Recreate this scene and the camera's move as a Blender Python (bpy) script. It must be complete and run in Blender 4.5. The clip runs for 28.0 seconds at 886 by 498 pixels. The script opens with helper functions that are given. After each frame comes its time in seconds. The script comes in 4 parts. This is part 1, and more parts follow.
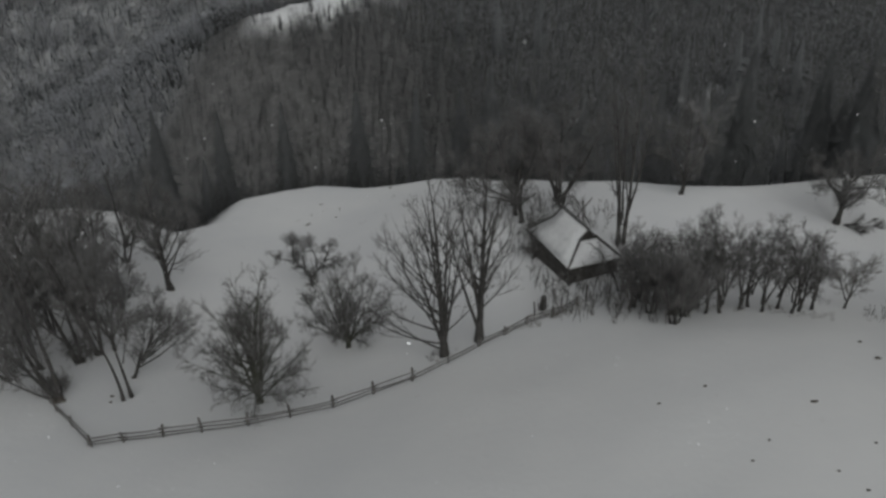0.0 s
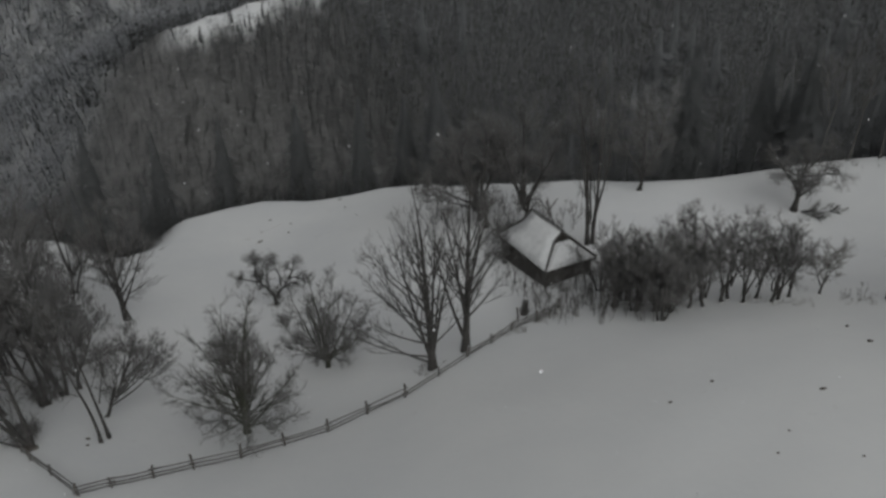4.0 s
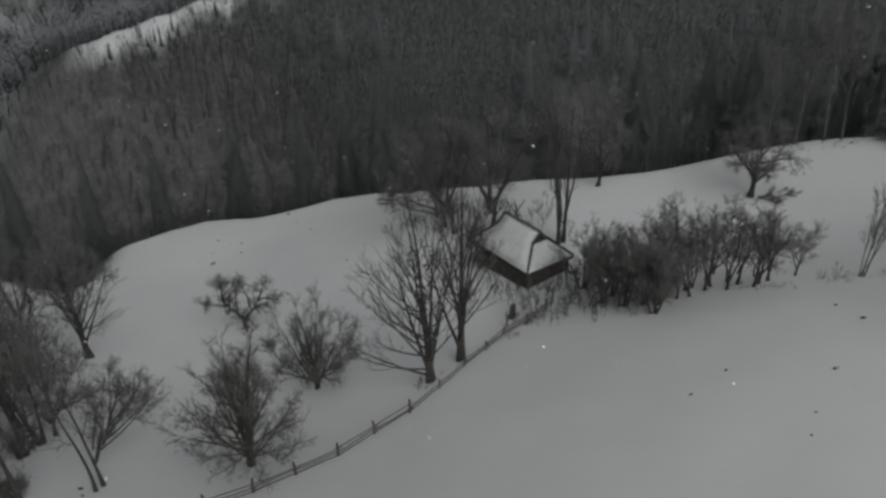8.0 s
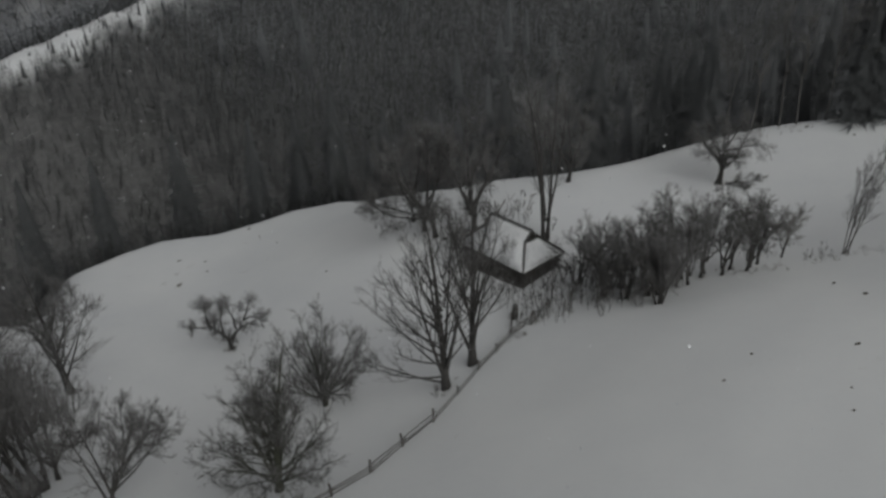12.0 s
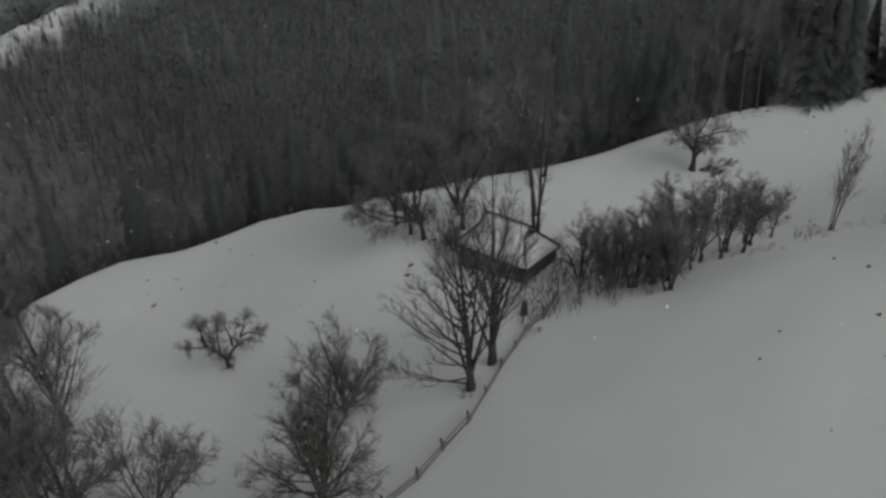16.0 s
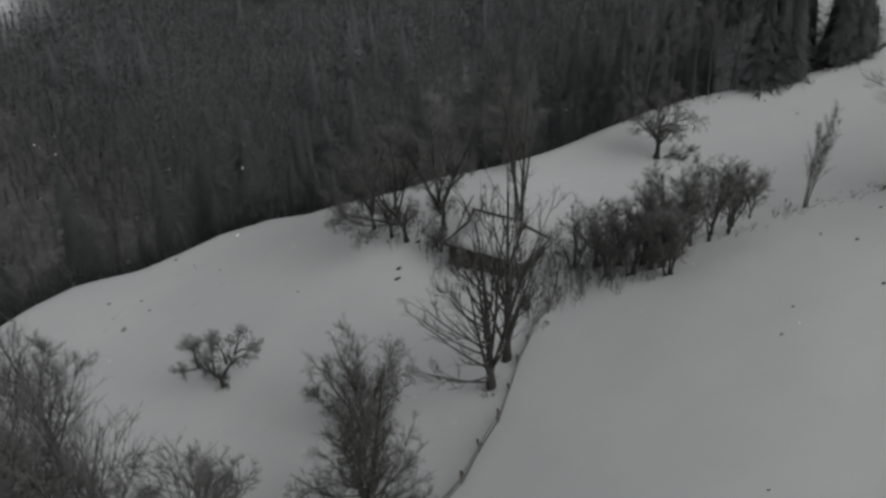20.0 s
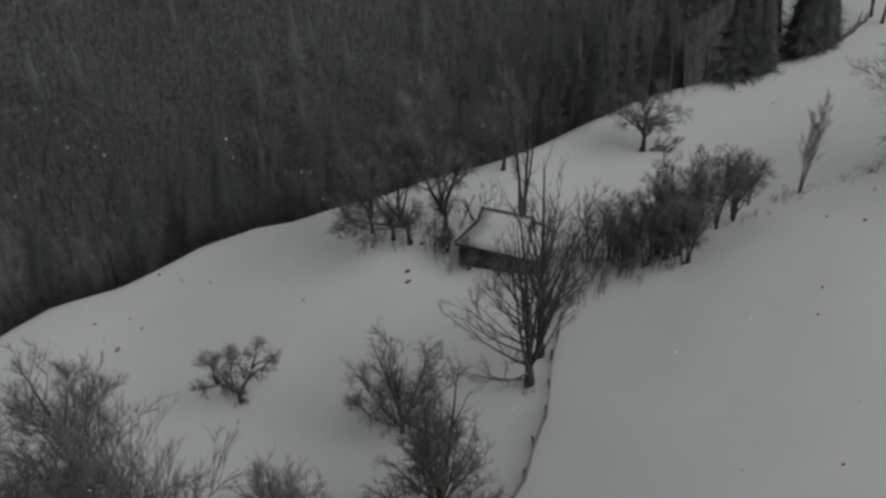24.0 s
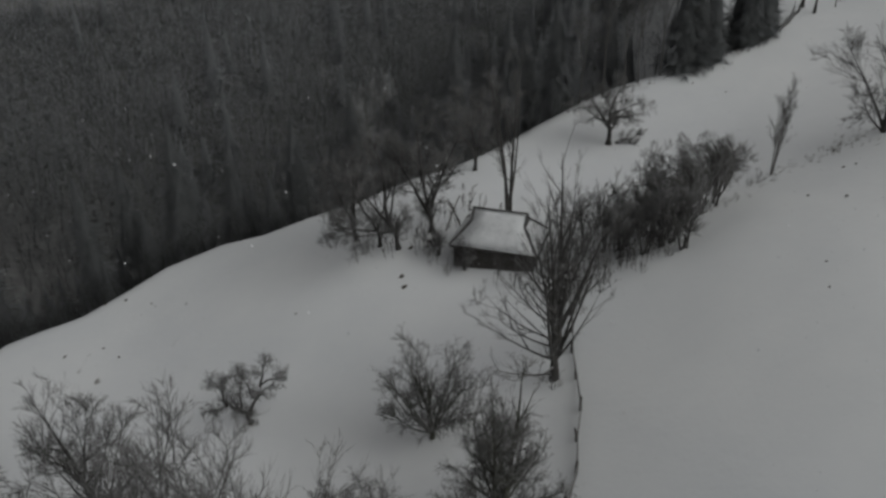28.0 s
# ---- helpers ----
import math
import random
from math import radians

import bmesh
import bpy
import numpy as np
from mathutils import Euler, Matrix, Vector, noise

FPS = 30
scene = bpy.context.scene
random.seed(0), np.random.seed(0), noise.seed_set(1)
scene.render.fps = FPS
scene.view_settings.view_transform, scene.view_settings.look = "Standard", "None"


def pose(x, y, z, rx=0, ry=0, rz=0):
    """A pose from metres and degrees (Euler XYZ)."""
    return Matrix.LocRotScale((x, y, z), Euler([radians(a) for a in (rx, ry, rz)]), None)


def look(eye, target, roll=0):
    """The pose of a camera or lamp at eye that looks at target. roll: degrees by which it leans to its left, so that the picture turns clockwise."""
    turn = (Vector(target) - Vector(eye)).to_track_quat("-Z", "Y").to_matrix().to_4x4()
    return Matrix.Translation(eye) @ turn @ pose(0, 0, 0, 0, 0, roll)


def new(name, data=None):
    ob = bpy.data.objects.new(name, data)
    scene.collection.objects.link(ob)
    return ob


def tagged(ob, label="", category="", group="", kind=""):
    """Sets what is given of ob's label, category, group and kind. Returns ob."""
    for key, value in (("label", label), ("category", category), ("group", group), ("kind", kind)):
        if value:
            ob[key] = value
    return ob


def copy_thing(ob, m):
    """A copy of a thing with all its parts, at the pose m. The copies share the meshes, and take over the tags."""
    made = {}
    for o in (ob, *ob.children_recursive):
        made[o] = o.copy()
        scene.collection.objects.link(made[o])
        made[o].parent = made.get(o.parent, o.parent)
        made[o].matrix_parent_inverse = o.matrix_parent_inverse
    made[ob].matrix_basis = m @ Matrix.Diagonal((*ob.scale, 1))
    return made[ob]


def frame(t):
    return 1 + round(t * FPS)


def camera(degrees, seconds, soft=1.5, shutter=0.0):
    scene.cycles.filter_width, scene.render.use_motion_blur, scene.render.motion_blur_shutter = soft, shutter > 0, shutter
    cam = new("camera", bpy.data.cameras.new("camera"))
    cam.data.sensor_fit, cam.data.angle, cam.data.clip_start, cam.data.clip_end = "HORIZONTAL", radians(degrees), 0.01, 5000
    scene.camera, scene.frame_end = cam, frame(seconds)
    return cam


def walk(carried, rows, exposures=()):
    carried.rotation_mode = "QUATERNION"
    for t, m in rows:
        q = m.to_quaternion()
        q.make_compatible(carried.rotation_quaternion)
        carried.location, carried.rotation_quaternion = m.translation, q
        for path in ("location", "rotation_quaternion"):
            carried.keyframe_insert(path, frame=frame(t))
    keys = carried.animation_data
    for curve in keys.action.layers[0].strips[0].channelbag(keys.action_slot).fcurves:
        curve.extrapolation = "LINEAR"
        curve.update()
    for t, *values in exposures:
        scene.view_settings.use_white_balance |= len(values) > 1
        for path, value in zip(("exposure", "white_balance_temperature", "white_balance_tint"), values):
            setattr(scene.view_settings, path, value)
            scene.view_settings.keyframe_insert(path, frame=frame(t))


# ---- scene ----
# The drone's flight: seconds, place, heading (to the left of +y), pitch and roll in degrees.
cam = camera(55.26, 28.0, soft=2.8)
FLIGHT = [
    (0, 4.68, -51.77, 38.07, 5.12, -29.31, -1.10),
    (1, 3.59, -51.43, 38.06, 3.53, -29.29, -1.16),
    (2, 2.36, -51.15, 38.02, 1.73, -29.25, -1.26),
    (3, 1.06, -50.87, 37.94, 0.12, -29.19, -1.32),
    (6, -3.21, -49.79, 37.98, -4.91, -29.11, -1.61),
    (7, -4.76, -49.36, 38.03, -6.89, -29.12, -1.74),
    (8, -6.43, -48.86, 38.04, -8.89, -29.13, -1.86),
    (9, -8.05, -48.36, 38.07, -10.65, -29.16, -2.00),
    (10, -9.71, -47.82, 38.09, -12.42, -29.17, -2.16),
    (11, -11.48, -47.28, 38.11, -14.23, -29.15, -2.21),
    (12, -13.29, -46.53, 38.22, -16.11, -29.25, -2.11),
    (15, -18.69, -44.28, 38.36, -21.50, -29.41, -2.19),
    (16, -20.51, -43.39, 38.27, -23.34, -29.41, -2.19),
    (17, -22.24, -42.47, 38.27, -25.15, -29.48, -2.09),
    (18, -23.98, -41.46, 38.31, -27.17, -29.55, -2.10),
    (19, -25.75, -40.33, 38.31, -29.30, -29.60, -2.08),
    (20, -27.45, -39.19, 38.30, -31.29, -29.62, -2.04),
    (21, -29.15, -38.07, 38.25, -32.99, -29.60, -1.94),
    (24, -33.97, -34.12, 38.01, -37.82, -29.55, -1.56),
    (25, -35.60, -32.74, 37.83, -39.77, -29.41, -1.47),
    (26, -37.09, -31.21, 37.66, -41.81, -29.32, -1.44),
    (27, -38.53, -29.69, 37.47, -43.82, -29.21, -1.42),
    (28, -40.03, -28.10, 37.31, -45.85, -29.11, -1.43),
]


def drone(x, y, z, heading, pitch, roll):
    return pose(x, y, z, 0, 0, heading) @ pose(0, 0, 0, 90 + pitch) @ pose(0, 0, 0, 0, 0, roll)


walk(cam, [(t, drone(*row)) for t, *row in FLIGHT], [(0, 0.0), (6, -0.03), (12, -0.06), (15, -0.06), (28, -0.01)])

# ---- light: a low overcast with snow in the air ----
SUN_UP, SUN_TURN = radians(38), radians(160)
world = bpy.data.worlds.new("overcast")
world.use_nodes = True
scene.world = world
wn, wl = world.node_tree.nodes, world.node_tree.links
sky = wn.new("ShaderNodeTexSky")
sky.sky_type, sky.sun_disc = "NISHITA", False
sky.sun_elevation, sky.sun_rotation = SUN_UP, SUN_TURN
sky.air_density, sky.dust_density = 1.0, 4.0
grey = wn.new("ShaderNodeHueSaturation")
grey.inputs["Saturation"].default_value = 0.05
wl.new(sky.outputs[0], grey.inputs["Color"])
wl.new(grey.outputs[0], wn["Background"].inputs["Color"])
wn["Background"].inputs["Strength"].default_value = 0.063
sun_data = bpy.data.lights.new("sun", "SUN")
sun_data.energy, sun_data.angle, sun_data.color = 0.50, radians(70), (0.965, 1.0, 0.945)
sun = new("sun", sun_data)
sun.matrix_world = look((90 * math.sin(SUN_TURN), 90 * math.cos(SUN_TURN), 90 * math.tan(SUN_UP)), (0, 0, 0))


# ---- materials ----
def material(name, build):
    m = bpy.data.materials.new(name)
    m.use_nodes = True
    n, l = m.node_tree.nodes, m.node_tree.links
    build(n, l, n["Principled BSDF"])
    return m


def noise_node(n, l, scale, detail=4, where="Object", rough=0.6):
    c = n.new("ShaderNodeTexCoord")
    t = n.new("ShaderNodeTexNoise")
    t.inputs["Scale"].default_value, t.inputs["Detail"].default_value = scale, detail
    t.inputs["Roughness"].default_value = rough
    l.new(c.outputs[where], t.inputs["Vector"])
    return t.outputs["Fac"]


def ramp(n, l, fac, stops):
    r = n.new("ShaderNodeValToRGB")
    r.color_ramp.elements[0].position, r.color_ramp.elements[0].color = stops[0][0], (*stops[0][1], 1)
    r.color_ramp.elements[1].position, r.color_ramp.elements[1].color = stops[-1][0], (*stops[-1][1], 1)
    for p, c in stops[1:-1]:
        r.color_ramp.elements.new(p).color = (*c, 1)
    l.new(fac, r.inputs["Fac"])
    return r.outputs["Color"]


def mix(n, l, fac, a, b):
    m = n.new("ShaderNodeMix")
    m.data_type = "RGBA"
    for sock, v in ((m.inputs[0], fac), (m.inputs[6], a), (m.inputs[7], b)):
        if isinstance(v, (int, float)):
            sock.default_value = v
        elif isinstance(v, tuple):
            sock.default_value = (*v, 1)
        else:
            l.new(v, sock)
    return m.outputs[2]


def maths(n, l, op, a, b=0.0):
    m = n.new("ShaderNodeMath")
    m.operation = op
    for sock, v in zip(m.inputs, (a, b)):
        if isinstance(v, (int, float)):
            sock.default_value = v
        else:
            l.new(v, sock)
    return m.outputs[0]


def bump(n, l, b, height, strength, distance):
    k = n.new("ShaderNodeBump")
    k.inputs["Strength"].default_value, k.inputs["Distance"].default_value = strength, distance
    l.new(height, k.inputs["Height"])
    l.new(k.outputs[0], b.inputs["Normal"])


def up_facing(n, l, lo, hi):
    g = n.new("ShaderNodeNewGeometry")
    s = n.new("ShaderNodeSeparateXYZ")
    l.new(g.outputs["Normal"], s.inputs[0])
    r = n.new("ShaderNodeMapRange")
    r.inputs[1].default_value, r.inputs[2].default_value = lo, hi
    l.new(s.outputs["Z"], r.inputs[0])
    return r.outputs[0]


def snow_ground(n, l, b):
    big, small = noise_node(n, l, 0.06, 5), noise_node(n, l, 1.3, 6)
    white = ramp(n, l, big, [(0.3, (0.71, 0.728, 0.744)), (0.7, (0.805, 0.816, 0.818))])
    thin = ramp(n, l, small, [(0.66, (0, 0, 0)), (0.80, (0.22, 0.22, 0.22))])
    white = mix(n, l, thin, white, (0.36, 0.33, 0.27))
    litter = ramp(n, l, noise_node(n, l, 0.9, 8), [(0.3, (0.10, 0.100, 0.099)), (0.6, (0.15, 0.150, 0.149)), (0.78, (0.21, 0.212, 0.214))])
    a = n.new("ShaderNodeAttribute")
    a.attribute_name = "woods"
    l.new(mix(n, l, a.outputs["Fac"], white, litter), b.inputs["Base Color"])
    b.inputs["Roughness"].default_value = 0.75
    b.inputs["Specular IOR Level"].default_value = 0.25
    bump(n, l, b, maths(n, l, "ADD", noise_node(n, l, 0.45, 5), maths(n, l, "MULTIPLY", small, 0.3)), 0.22, 0.25)


def snow_pack(n, l, b):
    l.new(ramp(n, l, noise_node(n, l, 1.1, 5), [(0.3, (0.68, 0.70, 0.72)), (0.7, (0.80, 0.81, 0.82))]), b.inputs["Base Color"])
    b.inputs["Roughness"].default_value = 0.75
    bump(n, l, b, noise_node(n, l, 2.2, 5), 0.4, 0.12)


def bark(dark, light, snow):
    def build(n, l, b):
        c = ramp(n, l, noise_node(n, l, 3.0, 6), [(0.32, dark), (0.7, light)])
        dust = maths(n, l, "MULTIPLY", up_facing(n, l, 0.35, 0.95), maths(n, l, "MULTIPLY", noise_node(n, l, 2.2, 3), snow))
        l.new(mix(n, l, dust, c, (0.7, 0.72, 0.74)), b.inputs["Base Color"])
        b.inputs["Roughness"].default_value = 0.9
        bump(n, l, b, noise_node(n, l, 14.0, 5), 0.5, 0.03)
    return build


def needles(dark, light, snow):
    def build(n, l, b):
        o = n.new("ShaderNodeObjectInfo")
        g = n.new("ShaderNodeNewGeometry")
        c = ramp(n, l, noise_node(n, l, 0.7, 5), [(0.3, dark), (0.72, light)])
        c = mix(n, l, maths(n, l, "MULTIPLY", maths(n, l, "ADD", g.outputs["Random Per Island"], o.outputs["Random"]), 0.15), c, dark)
        # The attribute whitens crowns to paint haze in; the rest is snow dust.
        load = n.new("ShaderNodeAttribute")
        load.attribute_name = "haze_load"
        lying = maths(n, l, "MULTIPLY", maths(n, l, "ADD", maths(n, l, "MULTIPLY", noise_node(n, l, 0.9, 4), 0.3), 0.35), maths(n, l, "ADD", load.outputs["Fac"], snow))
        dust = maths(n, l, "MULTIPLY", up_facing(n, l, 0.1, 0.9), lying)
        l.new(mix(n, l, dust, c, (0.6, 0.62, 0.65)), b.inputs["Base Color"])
        b.inputs["Roughness"].default_value = 0.85
        b.inputs["Specular IOR Level"].default_value = 0.2
        t = n.new("ShaderNodeBsdfTranslucent")
        l.new(b.inputs["Base Color"].links[0].from_socket, t.inputs["Color"])
        m = n.new("ShaderNodeMixShader")
        m.inputs[0].default_value = 0.6
        l.new(b.outputs[0], m.inputs[1])
        l.new(t.outputs[0], m.inputs[2])
        l.new(m.outputs[0], n["Material Output"].inputs["Surface"])
    return build


def old_wood(dark, light):
    def build(n, l, b):
        c = n.new("ShaderNodeTexCoord")
        m = n.new("ShaderNodeMapping")
        m.inputs["Scale"].default_value = (0.6, 9.0, 9.0)
        l.new(c.outputs["Object"], m.inputs["Vector"])
        t = n.new("ShaderNodeTexNoise")
        t.inputs["Scale"].default_value, t.inputs["Detail"].default_value = 2.0, 6
        l.new(m.outputs[0], t.inputs["Vector"])
        o = n.new("ShaderNodeObjectInfo")
        c = ramp(n, l, t.outputs["Fac"], [(0.3, dark), (0.72, light)])
        c = mix(n, l, maths(n, l, "MULTIPLY", o.outputs["Random"], 0.5), c, dark)
        dust = maths(n, l, "MULTIPLY", up_facing(n, l, 0.6, 1.0), maths(n, l, "MULTIPLY", noise_node(n, l, 4.0, 3), 0.7))
        l.new(mix(n, l, dust, c, (0.66, 0.68, 0.7)), b.inputs["Base Color"])
        b.inputs["Roughness"].default_value = 0.85
        bump(n, l, b, t.outputs["Fac"], 0.6, 0.02)
    return build


def soil(n, l, b):
    l.new(ramp(n, l, noise_node(n, l, 6.0, 5), [(0.35, (0.045, 0.040, 0.034)), (0.58, (0.11, 0.098, 0.082)), (0.72, (0.55, 0.56, 0.57))]), b.inputs["Base Color"])
    b.inputs["Roughness"].default_value = 0.95
    bump(n, l, b, noise_node(n, l, 12.0, 4), 0.6, 0.05)


def roof_snow(n, l, b):
    white = ramp(n, l, noise_node(n, l, 1.4, 5), [(0.3, (0.58, 0.595, 0.605)), (0.7, (0.72, 0.73, 0.74))])
    worn = ramp(n, l, noise_node(n, l, 2.6, 6), [(0.60, (0, 0, 0)), (0.78, (0.35, 0.35, 0.35))])
    l.new(mix(n, l, worn, white, (0.16, 0.145, 0.13)), b.inputs["Base Color"])
    b.inputs["Roughness"].default_value = 0.8
    bump(n, l, b, noise_node(n, l, 3.0, 5), 0.5, 0.1)


SNOW = material("snow_ground", snow_ground)
ROOF_SNOW = material("thin_roof_snow", roof_snow)
PACK = material("snow_pack", snow_pack)
BARK = material("bark", bark((0.027, 0.0255, 0.024), (0.072, 0.069, 0.064), 0.35))
MOSSY = material("mossy_bark", bark((0.028, 0.030, 0.022), (0.075, 0.078, 0.055), 0.3))
TWIG = material("twig_bark", bark((0.058, 0.055, 0.053), (0.135, 0.128, 0.122), 0.5))
RIME = material("rimed_bark", bark((0.22, 0.22, 0.22), (0.40, 0.405, 0.41), 0.6))
PALE = material("pale_bark", bark((0.10, 0.095, 0.088), (0.24, 0.23, 0.21), 0.2))
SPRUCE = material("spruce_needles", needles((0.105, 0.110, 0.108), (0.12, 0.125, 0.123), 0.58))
# Twig colour of the far bare woods; haze is mixed in by attribute.
HAZED = material("hazed_twigs", needles((0.074, 0.076, 0.074), (0.118, 0.120, 0.117), 0.10))
WOOD = material("weathered_wood", old_wood((0.022, 0.020, 0.018), (0.075, 0.067, 0.058)))
FENCE_WOOD = material("fence_wood", old_wood((0.035, 0.031, 0.028), (0.12, 0.108, 0.095)))
SOIL = material("bare_soil", soil)
STRAW = material("dead_grass", bark((0.07, 0.06, 0.048), (0.16, 0.14, 0.11), 0.2))


# ---- the lie of the land ----
SWELLS = [(-30, -18, 0.70), (-30, -4, 0.43), (-30, 10, 0.69), (-30, 24, 0.38), (-16, -4, -0.99), (-16, 10, -1.92), (-16, 24, -1.24), (-16, 38, -0.86), (-2, -4, -0.95), (-2, 10, -0.66), (-2, 24, 1.21), (-2, 38, -0.19), (12, -18, 0.47), (12, -4, 0.47), (12, 10, -0.59), (12, 24, 1.34), (12, 38, 0.38), (26, -18, 0.99), (26, -4, 1.14), (26, 10, -1.84), (26, 24, -0.25), (40, -4, -1.68), (40, 10, -1.66), (40, 24, 0.57), (54, 24, 1.19)]
BROW = [(-140, 44), (-61, 43), (-53, 43), (-46, 41), (-39, 34.6), (-33.6, 31), (-29.9, 35.8), (-29.8, 45.2), (-25, 48), (-21, 49.2), (-14.5, 46.7), (-5, 46.1),
        (0, 43.5), (3, 39.8), (6, 37.3), (11, 33), (16, 32), (21, 29.8), (27, 28), (33, 27), (40, 25), (43, 23.3), (48, 19.3), (51, 16.8), (55, 14.5), (59, 13), (61.5, 16), (66, 25), (78, 36), (140, 52)]
CREST = (Vector((-49, 123)), Vector((0.574, 0.819)))


def softly(a, lo, hi):
    t = np.clip((a - lo) / (hi - lo), 0, 1)
    return t * t * (3 - 2 * t)


def past_brow(x, y):
    """How far a place lies beyond the brow of the meadow; less than nothing on the meadow."""
    x, y = np.asarray(x, float), np.asarray(y, float)
    best = np.full(np.broadcast(x, y).shape, 1e9)
    for (ax, ay), (bx, by) in zip(BROW, BROW[1:]):
        t = np.clip(((x - ax) * (bx - ax) + (y - ay) * (by - ay)) / ((bx - ax) ** 2 + (by - ay) ** 2), 0, 1)
        best = np.minimum(best, np.hypot(x - ax - t * (bx - ax), y - ay - t * (by - ay)))
    return best * np.where(y > np.interp(x, *zip(*BROW)), 1, -1)


def beyond_crest(x, y):
    return (np.asarray(x) - CREST[0].x) * -CREST[1].y + (np.asarray(y) - CREST[0].y) * CREST[1].x


def meadow(x, y):
    cx, cy = np.clip(x, -75, 95), np.clip(y, -85, 62)
    a, b = cx / 30, cy / 30
    z = 1.422 + 3.455 * a - 4.991 * b + 0.800 * a * a + 0.678 * a * b + 0.232 * b * b
    for px, py, h in SWELLS:
        z = z + h * np.exp(-((cx - px) ** 2 + (cy - py) ** 2) / (2 * 11.0 ** 2))
    return z + 0.12 * (x - cx) - 0.14 * (y - cy)


def land(x, y):
    x, y = np.asarray(x, float), np.asarray(y, float)
    s = past_brow(x, y)
    near = meadow(x, y) - 0.66 * (np.sqrt(np.maximum(s + 0.7, 0) ** 2 + 1.2 ** 2) - 1.2)
    c = beyond_crest(x, y)
    along = (x - CREST[0].x) * CREST[1].x + (y - CREST[0].y) * CREST[1].y
    top = -5 + 0.02 * np.clip(along, -40, 400) - 26 * softly(-along, 2, 34)
    far = top - 0.36 * np.maximum(-c, 0) - 0.45 * np.maximum(c, 0)
    side = np.minimum(-36 + 0.32 * (s - 50), 30) - 45 * softly(-x - 0.3 * (y - 60), 0, 45)
    far = np.maximum(far, side)
    range_ = -62 + 0.22 * np.maximum(np.hypot(x, y) - 330, 0)
    far = np.maximum(far, range_)
    k = 3.0
    return np.where(s > 0, k * np.logaddexp(near / k, far / k), near)


def ground_at(x, y):
    return float(land(x, y))


def spaced(lo, hi, fine_lo, fine_hi, step):
    out, v, d = list(np.arange(fine_lo, fine_hi + step / 2, step)), fine_hi, step
    while v < hi:
        d *= 1.12
        v += d
        out.append(v)
    v, d = fine_lo, step
    while v > lo:
        d *= 1.12
        v -= d
        out.insert(0, v)
    return np.array(out)


def raw_mesh(name, verts, quads):
    """A mesh from arrays of corners and of four- or three-cornered faces."""
    me = bpy.data.meshes.new(name)
    quads = np.asarray(quads, np.int32)
    me.vertices.add(len(verts))
    me.vertices.foreach_set("co", np.asarray(verts, np.float32).ravel())
    k = quads.shape[1]
    me.loops.add(quads.size)
    me.loops.foreach_set("vertex_index", quads.ravel())
    me.polygons.add(len(quads))
    me.polygons.foreach_set("loop_start", np.arange(0, quads.size, k, dtype=np.int32))
    me.polygons.foreach_set("loop_total", np.full(len(quads), k, np.int32))
    me.update(calc_edges=True)
    return me


gx, gy = spaced(-2200, 2200, -66, 72, 1.0), spaced(-1600, 2400, -40, 60, 1.0)
mx, my = np.meshgrid(gx, gy)
mz = land(mx, my)
near_mask = (np.abs(mx) < 140) & (np.abs(my) < 140)
rng = np.random.default_rng(5)
bumps = np.array([noise.noise((x * 0.16, y * 0.16, 0)) * 0.13 + noise.noise((x * 0.5, y * 0.5, 3)) * 0.025 if m else 0.0 for x, y, m in zip(mx.ravel(), my.ravel(), near_mask.ravel())])
mz = mz + bumps.reshape(mz.shape)
nx, ny = len(gx), len(gy)
idx = np.arange(nx * ny).reshape(ny, nx)
cells = np.stack([idx[:-1, :-1], idx[:-1, 1:], idx[1:, 1:], idx[1:, :-1]], -1).reshape(-1, 4)
ground_mesh = raw_mesh("ground", np.stack([mx, my, mz], -1).reshape(-1, 3), cells)
ground_mesh.polygons.foreach_set("use_smooth", np.ones(len(cells), bool))
past, behind_crest = past_brow(mx, my), beyond_crest(mx, my)
along = (mx - CREST[0].x) * CREST[1].x + (my - CREST[0].y) * CREST[1].y


def clearing_at(c, a):
    """One on the snowy meadow strip of the far spur, fading to nothing in the woods."""
    wave = 1.8 * np.sin(a * 0.31) + 1.2 * np.sin(a * 0.83 + 1)
    return softly(c, -8.5 + wave, -5.5 + wave) * softly(a, -2.5, 0.0) * (1 - softly(c, 1.5, 6))


# Litter whitens far off, past the crest and near the brow: painted haze.
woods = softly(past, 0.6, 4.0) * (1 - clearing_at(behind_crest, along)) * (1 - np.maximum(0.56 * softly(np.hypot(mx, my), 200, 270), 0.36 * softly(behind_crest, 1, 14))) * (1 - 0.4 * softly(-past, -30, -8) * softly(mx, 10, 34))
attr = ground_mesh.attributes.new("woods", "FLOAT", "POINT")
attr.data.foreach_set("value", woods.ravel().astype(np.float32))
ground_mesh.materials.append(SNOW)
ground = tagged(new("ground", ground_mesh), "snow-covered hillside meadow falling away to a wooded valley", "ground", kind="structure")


# ---- builders ----
def part(name, mesh, mat, parent, label=""):
    if isinstance(mesh, bmesh.types.BMesh):
        me = bpy.data.meshes.new(name)
        mesh.to_mesh(me)
        mesh.free()
        mesh = me
    if not mesh.materials:
        mesh.materials.append(mat)
    ob = new(name, mesh)
    ob.parent = parent
    return tagged(ob, label)


def thing(name, x, y, z=None, turn=0.0, label="", category="", group="", kind=""):
    ob = new(name)
    ob.empty_display_size = 0.2
    ob.matrix_basis = pose(x, y, ground_at(x, y) if z is None else z, 0, 0, turn)
    return tagged(ob, label, category, group, kind)


